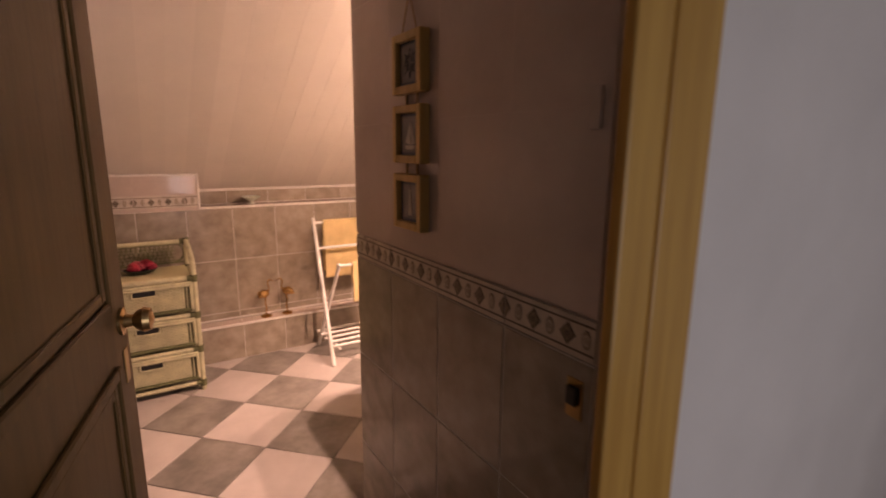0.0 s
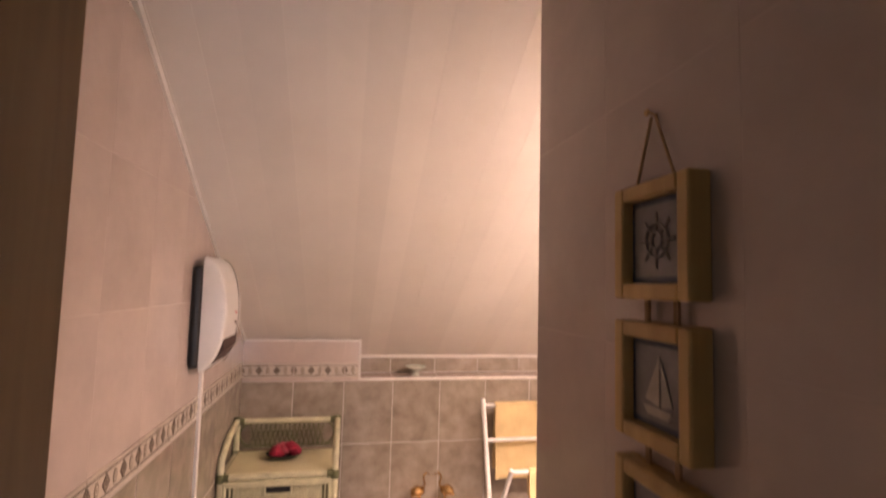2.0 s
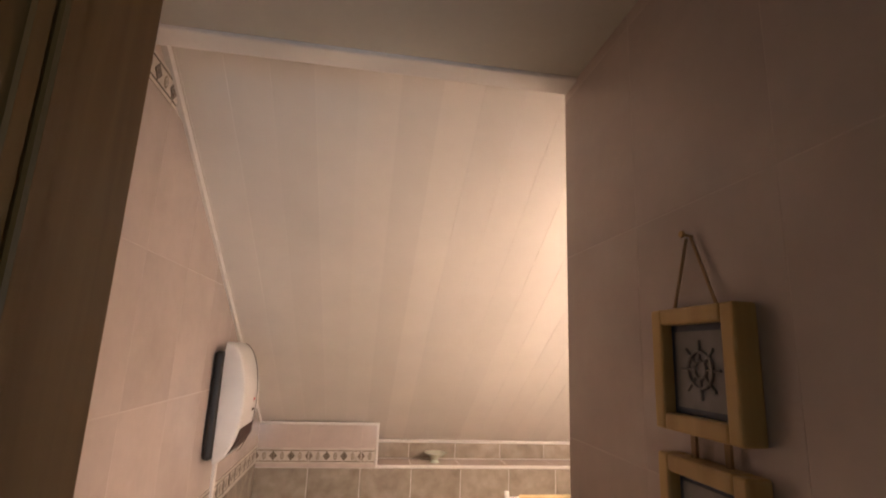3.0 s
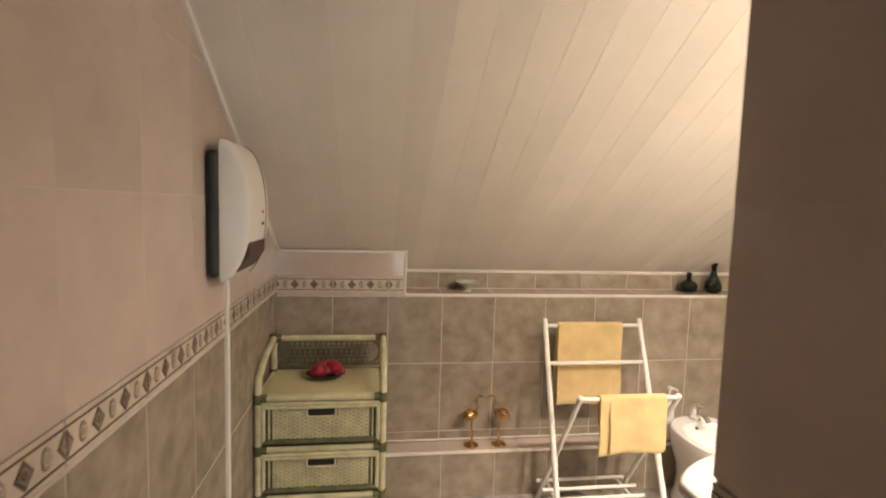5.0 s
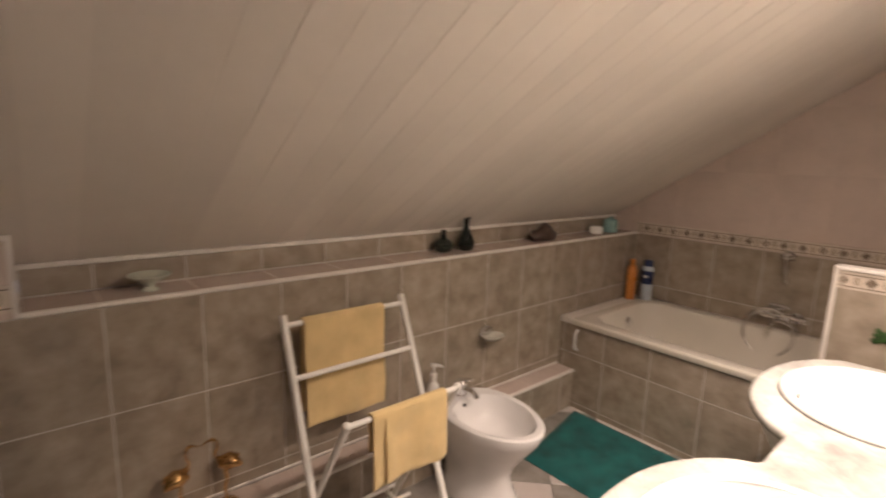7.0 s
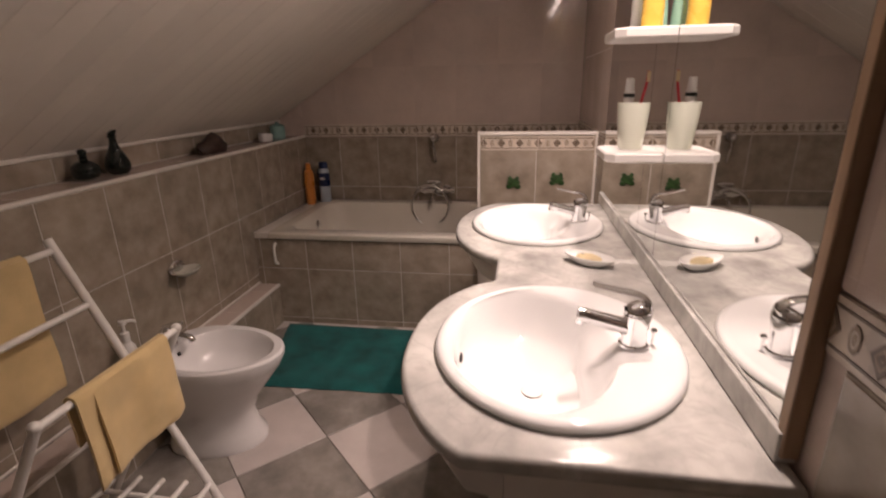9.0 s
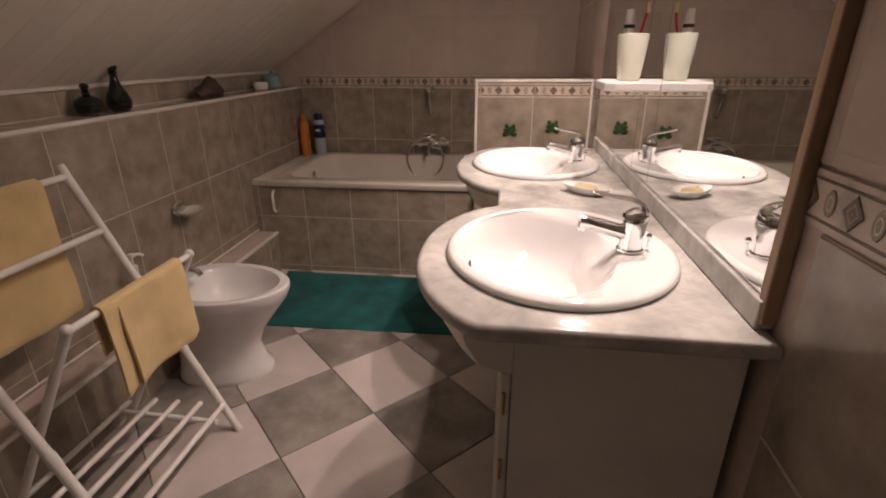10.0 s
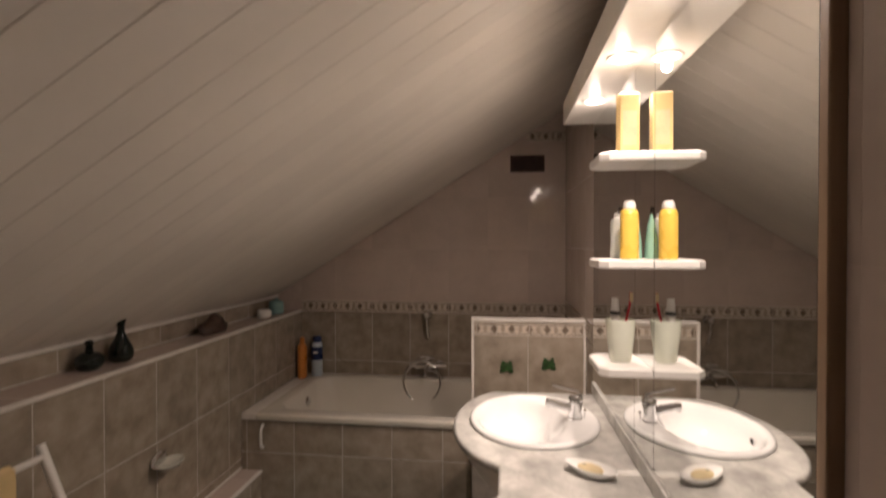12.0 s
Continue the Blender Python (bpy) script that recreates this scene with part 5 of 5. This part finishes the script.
def piece_mesh(poly, thick, mat, name):
    key = (name, mat.name, thick, tuple((round(u, 4), round(v, 4)) for u, v in poly))
    if key not in MESHES:
        cu, cv = sum(p[0] for p in poly) / len(poly), sum(p[1] for p in poly) / len(poly)
        n, e = len(poly), (0.0006 if "pink" in mat.name else 0.0016)
        shrink = []
        for u, v in poly:
            d = math.hypot(u - cu, v - cv) or 1
            shrink.append((u - (u - cu) / d * e * 1.4, v - (v - cv) / d * e * 1.4))
        verts = [(u, v, 0) for u, v in poly] + [(u, v, thick - 0.0012) for u, v in poly] + [(u, v, thick) for u, v in shrink]
        faces = [tuple(range(2 * n, 3 * n))]
        for r in (0, n):
            faces += [(r + i, r + (i + 1) % n, r + n + (i + 1) % n, r + n + i) for i in range(n)]
        me = bpy.data.meshes.new(name)
        me.from_pydata(verts, [], faces)
        me.materials.append(mat)
        MESHES[key] = me
    return MESHES[key]


def lay(parent, o, u, v, span_u, span_v, pitch, start, mat, gap=0.0042, thick=0.006, name="tile", cuts=(), pick=None, keep=None, joint="joint"):
    """Lays tiles on a plane: o its origin, u and v its axes; span_u and span_v what is covered; cuts: half planes (a, b, c) that limit it."""
    o, u, v = Vector(o), Vector(u), Vector(v)
    frame_m = Matrix((u, v, u.cross(v))).transposed().to_4x4()
    sheet = [(span_u[0], span_v[0]), (span_u[1], span_v[0]), (span_u[1], span_v[1]), (span_u[0], span_v[1])]
    for cut in cuts:
        sheet = clip(sheet, *cut)
    if joint:
        cu, cv = sheet[0]
        ob = new("grout", piece_mesh([(p - cu, q - cv) for p, q in sheet], thick - (0.0003 if joint == "pink_joint" else 0.0013), M[joint], "grout"))
        ob.parent = parent
        ob.matrix_basis = Matrix.Translation(o + u * cu + v * cv) @ frame_m
    i0, i1 = math.floor((span_u[0] - start[0]) / pitch[0]), math.ceil((span_u[1] - start[0]) / pitch[0])
    j0, j1 = math.floor((span_v[0] - start[1]) / pitch[1]), math.ceil((span_v[1] - start[1]) / pitch[1])
    for i in range(i0, i1):
        for j in range(j0, j1):
            a0, b0 = start[0] + i * pitch[0], start[1] + j * pitch[1]
            a, b = max(a0, span_u[0]), max(b0, span_v[0])
            c, d = min(a0 + pitch[0], span_u[1]), min(b0 + pitch[1], span_v[1])
            if c - a < 0.012 or d - b < 0.012:
                continue
            g = gap / 2
            poly = [(a + g, b + g), (c - g, b + g), (c - g, d - g), (a + g, d - g)]
            for cut in cuts:
                poly = clip(poly, *cut) if poly else poly
            if len(poly) < 3:
                continue
            area = abs(sum(p[0] * q[1] - q[0] * p[1] for p, q in zip(poly, poly[1:] + poly[:1]))) / 2
            if area < 3e-4:
                continue
            if keep and not keep(o + u * (a + c) / 2 + v * (b + d) / 2):
                continue
            cu, cv = poly[0]
            me = piece_mesh([(p - cu, q - cv) for p, q in poly], thick, pick(i, j) if pick else mat, name)
            ob = new(name, me)
            ob.parent = parent
            ob.matrix_basis = Matrix.Translation(o + u * cu + v * cv) @ frame_m


def border(parent, o, u, v, length, first, z0, height=0.075):
    """A run of patterned border tiles with raised motifs between two bars."""
    o, u, v = Vector(o), Vector(u), Vector(v)
    frame_m = Matrix((u, v, u.cross(v))).transposed().to_4x4()
    a = first
    while a < length - 0.01:
        lo, hi = max(a, 0.0), min(a + TILE_W, length)
        if hi - lo > 0.015:
            key = ("border", round(hi - lo, 4), round(lo - a, 4), height)
            if key not in MESHES:
                bm = bmesh.new()
                w = hi - lo
                add_box(bm, (0.0012, 0.001, 0), (w - 0.0012, height - 0.001, 0.0062))
                bars = ((0.010, 0.0035), (height - 0.0135, 0.0035))
                for y, t in bars:
                    add_box(bm, (0.003, y, 0.006), (w - 0.003, y + t, 0.0075), 0, 1)
                step, m = TILE_W / 6, height / 2
                for k in range(7):
                    c = k * step - (lo - a)
                    diamond = k % 2 == 0
                    rx, ry, n = (0.0195, m - 0.0145, 4) if diamond else (0.0105, m - 0.019, 10)
                    if c + rx < 0.006 or c - rx > w - 0.006:
                        continue

                    def outline_at(f, z):
                        return [(min(max(c + f * rx * math.cos(q), 0.0025), w - 0.0025), m + f * ry * math.sin(q), z) for q in (2 * math.pi * i / n for i in range(n))]

                    ink = 1 if diamond else 2
                    add_rings(bm, [outline_at(1.0, 0.006), outline_at(0.94, 0.0077), outline_at(0.60, 0.0077)], ink, cap=(False, False))
                    add_rings(bm, [outline_at(0.60, 0.0077), outline_at(0.42, 0.0074)], 2 if diamond else 0, cap=(False, False))
                    add_rings(bm, [outline_at(0.42, 0.0074), outline_at(0.05, 0.0077)], ink, cap=(False, False))
                me = bpy.data.meshes.new("border_tile")
                bm.normal_update()
                bm.to_mesh(me)
                bm.free()
                me.materials.append(M["border"])
                me.materials.append(M["motif"])
                me.materials.append(M["motif_pale"])
                MESHES[key] = me
            ob = new("border_tile", MESHES[key])
            ob.parent = parent
            ob.matrix_basis = Matrix.Translation(o + u * lo + v * z0) @ frame_m
        a += TILE_W


P = (TILE_W, TILE_H)
ROW = 0.29
UP = (0, 0, 1)
G, K = M["grey_tile"], M["pink_tile"]
# north half wall: u runs east
NO, NU = (0, FAR_Y, 0), (1, 0, 0)
lay(wall_north, NO, NU, UP, (0, END_X), (0.24, DADO_0 - 0.020), P, (0, ROW), G)
border(wall_box, (0, FAR_Y, 0), NU, UP, 0.604, 0.0, DADO_0)
lay(wall_box, NO, NU, UP, (0, 0.604), (DADO_1 + 0.001, 1.186), P, (0, DADO_1), K, joint="pink_joint")
lay(ledge_back, (0, BACK_Y, 0), NU, UP, (0.617, END_X), (LEDGE_Z + 0.004, 1.073), P, (0, 0.9), G, thick=0.005)
lay(wall_north, (0, FAR_Y, LEDGE_Z - 0.0085), (1, 0, 0), (0, 1, 0), (0.62, END_X), (0.009, 0.178), P, (0, 0), K, name="tile", thick=0.0085, joint="pink_joint")
lay(wall_box, (0.61, FAR_Y, 0), (0, 1, 0), UP, (0.01, 0.18), (LEDGE_Z + 0.002, 1.2), P, (0, DADO_1), K, thick=0.004, cuts=((SLOPE, 1, SLOPE_Z),))
lay(low_ledge, (0, 3.884, 0), NU, UP, (0, 3.034), (0.0, 0.226), P, (0, 0), G)
lay(low_ledge, (0, 3.884, 0.2285), (1, 0, 0), (0, 1, 0), (0, 3.034), (0.006, 0.105), P, (0, 0), K, thick=0.0085, joint="pink_joint")
# west wall: u runs north
WO, WU = (0, 0, 0), (0, 1, 0)
phase = FAR_Y % TILE_W
lay(wall_west, WO, WU, UP, (DOOR_Y + 0.01, FAR_Y), (0, DADO_0 + 0.008), P, (phase, ROW + 0.008), G)
border(wall_west, (0, DOOR_Y + 0.01, 0), WU, UP, FAR_Y - DOOR_Y - 0.01, (FAR_Y - DOOR_Y - 0.01) % TILE_W - TILE_W, DADO_0 + 0.010)
under = ((SLOPE, 1, SLOPE_Z + SLOPE * FAR_Y - 0.004),)
lay(wall_west, WO, WU, UP, (DOOR_Y + 0.01, FAR_Y), (DADO_1 + 0.007, 2.125), P, (phase, DADO_1), K, gap=0.0009, joint="pink_joint", cuts=under)
border(wall_west, (0, MIR_Y + 0.02, 0), WU, UP, 0.235, -0.06, 2.126, 0.07)
# east wall: u runs south
EO, EU = (END_X, FAR_Y, 0), (0, -1, 0)
lay(wall_east, EO, EU, UP, (0, FAR_Y - MIR_Y), (BZ + 0.001, DADO_0 - EAST_DROP - 0.004), P, (0.245, ROW), G)
border(wall_east, EO, EU, UP, FAR_Y - MIR_Y, 0.245 - TILE_W, DADO_0 - EAST_DROP)
under = ((-SLOPE, 1, SLOPE_Z - 0.004),)
lay(wall_east, EO, EU, UP, (0, FAR_Y - MIR_Y), (DADO_1 - EAST_DROP + 0.001, 2.125), P, (0.245, DADO_1 - EAST_DROP), K, gap=0.0009, joint="pink_joint", cuts=under)
border(wall_east, (END_X, 2.44, 0), EU, UP, 0.255, -0.05, 2.126, 0.07)
# passage wall with the pictures: u runs south
PO, PU = (PIC_X, MIR_Y + 0.0055, 0), (0, -1, 0)
PL = MIR_Y + 0.0055 - DOOR_Y - 0.002
lay(wall_pictures, PO, PU, UP, (0, PL), (0, DADO_0 - 0.004), P, (0, ROW), G)
border(wall_pictures, PO, PU, UP, PL, 0.0, DADO_0)
lay(wall_pictures, PO, PU, UP, (0, PL), (DADO_1 + 0.001, 2.15), P, (0, DADO_1), K, gap=0.0009, joint="pink_joint")
# mirror wall, on both sides of the mirror: u runs west
RY = MIR_Y
lay(wall_south, (0, RY, 0), (-1, 0, 0), UP, (-1.158, -PIC_X), (0, DADO_0 - SOUTH_DROP - 0.004), P, (-PIC_X, ROW), G)
border(wall_south, (1.198, RY, 0), (-1, 0, 0), UP, 1.198 - PIC_X, 0.0, DADO_0 - SOUTH_DROP)
lay(wall_south, (0, RY, 0), (-1, 0, 0), UP, (-1.198, -PIC_X), (DADO_1 - SOUTH_DROP + 0.001, 2.3), P, (-PIC_X, DADO_1), K, gap=0.0009, joint="pink_joint")
lay(wall_south, (0, MIR_Y, 0), (-1, 0, 0), UP, (-3.05, -2.78), (0.0, DADO_0 - 0.004), P, (-END_X, ROW), G)
lay(wall_south, (0, MIR_Y, 0), (-1, 0, 0), UP, (-END_X, -3.126), (BZ, DADO_0 - 0.004), P, (-END_X, ROW), G)
border(wall_south, (END_X, MIR_Y, 0), (-1, 0, 0), UP, END_X - 2.80, 0.0, DADO_0)
lay(wall_south, (0, MIR_Y, 0), (-1, 0, 0), UP, (-END_X, -2.80), (DADO_1 + 0.001, 2.3), P, (-END_X, DADO_1), K, gap=0.0009, joint="pink_joint")
# screen and bath panel
half = (2.742 - MIR_Y - 0.014) / 2
lay(panel, (3.064, 2.742, 0), EU, UP, (0, 2 * half), (BZ + 0.004, DADO_0 - 0.006), (half, 0.4552), (0, BZ - 0.006), G)
border(panel, (3.064, 2.742, 0), EU, UP, 2 * half, 0.015 - TILE_W, DADO_0 - 0.012, 0.070)
lay(bath, (0.0, BY, 0), EU, UP, (0, BY - 0.57), (0.0, BZ - 0.039), (0.2655, 0.30), (0.03, 0.333 - 0.30), G)

# chequered floor, laid diagonally
S = 0.34
R2 = math.sqrt(0.5)
FU, FV = Vector((R2, R2, 0)), Vector((-R2, R2, 0))
walls = ((-R2, R2, 0.0), (R2, -R2, END_X), (R2, R2, 3.885), (-R2, -R2, -1.09))

lay(floor, (0, 0, -0.0055), FU, FV, (0.7, 5.6), (-2.0, 3.0), (S, S), (2.44, 0.812), None, gap=0.004, thick=0.0055, name="floor_tile", cuts=walls, joint=None,
    keep=lambda p: p.x < 1.2 or p.y > 1.95,
    pick=lambda i, j: M["floor_dark"] if (i + j) % 2 else M["floor_light"])
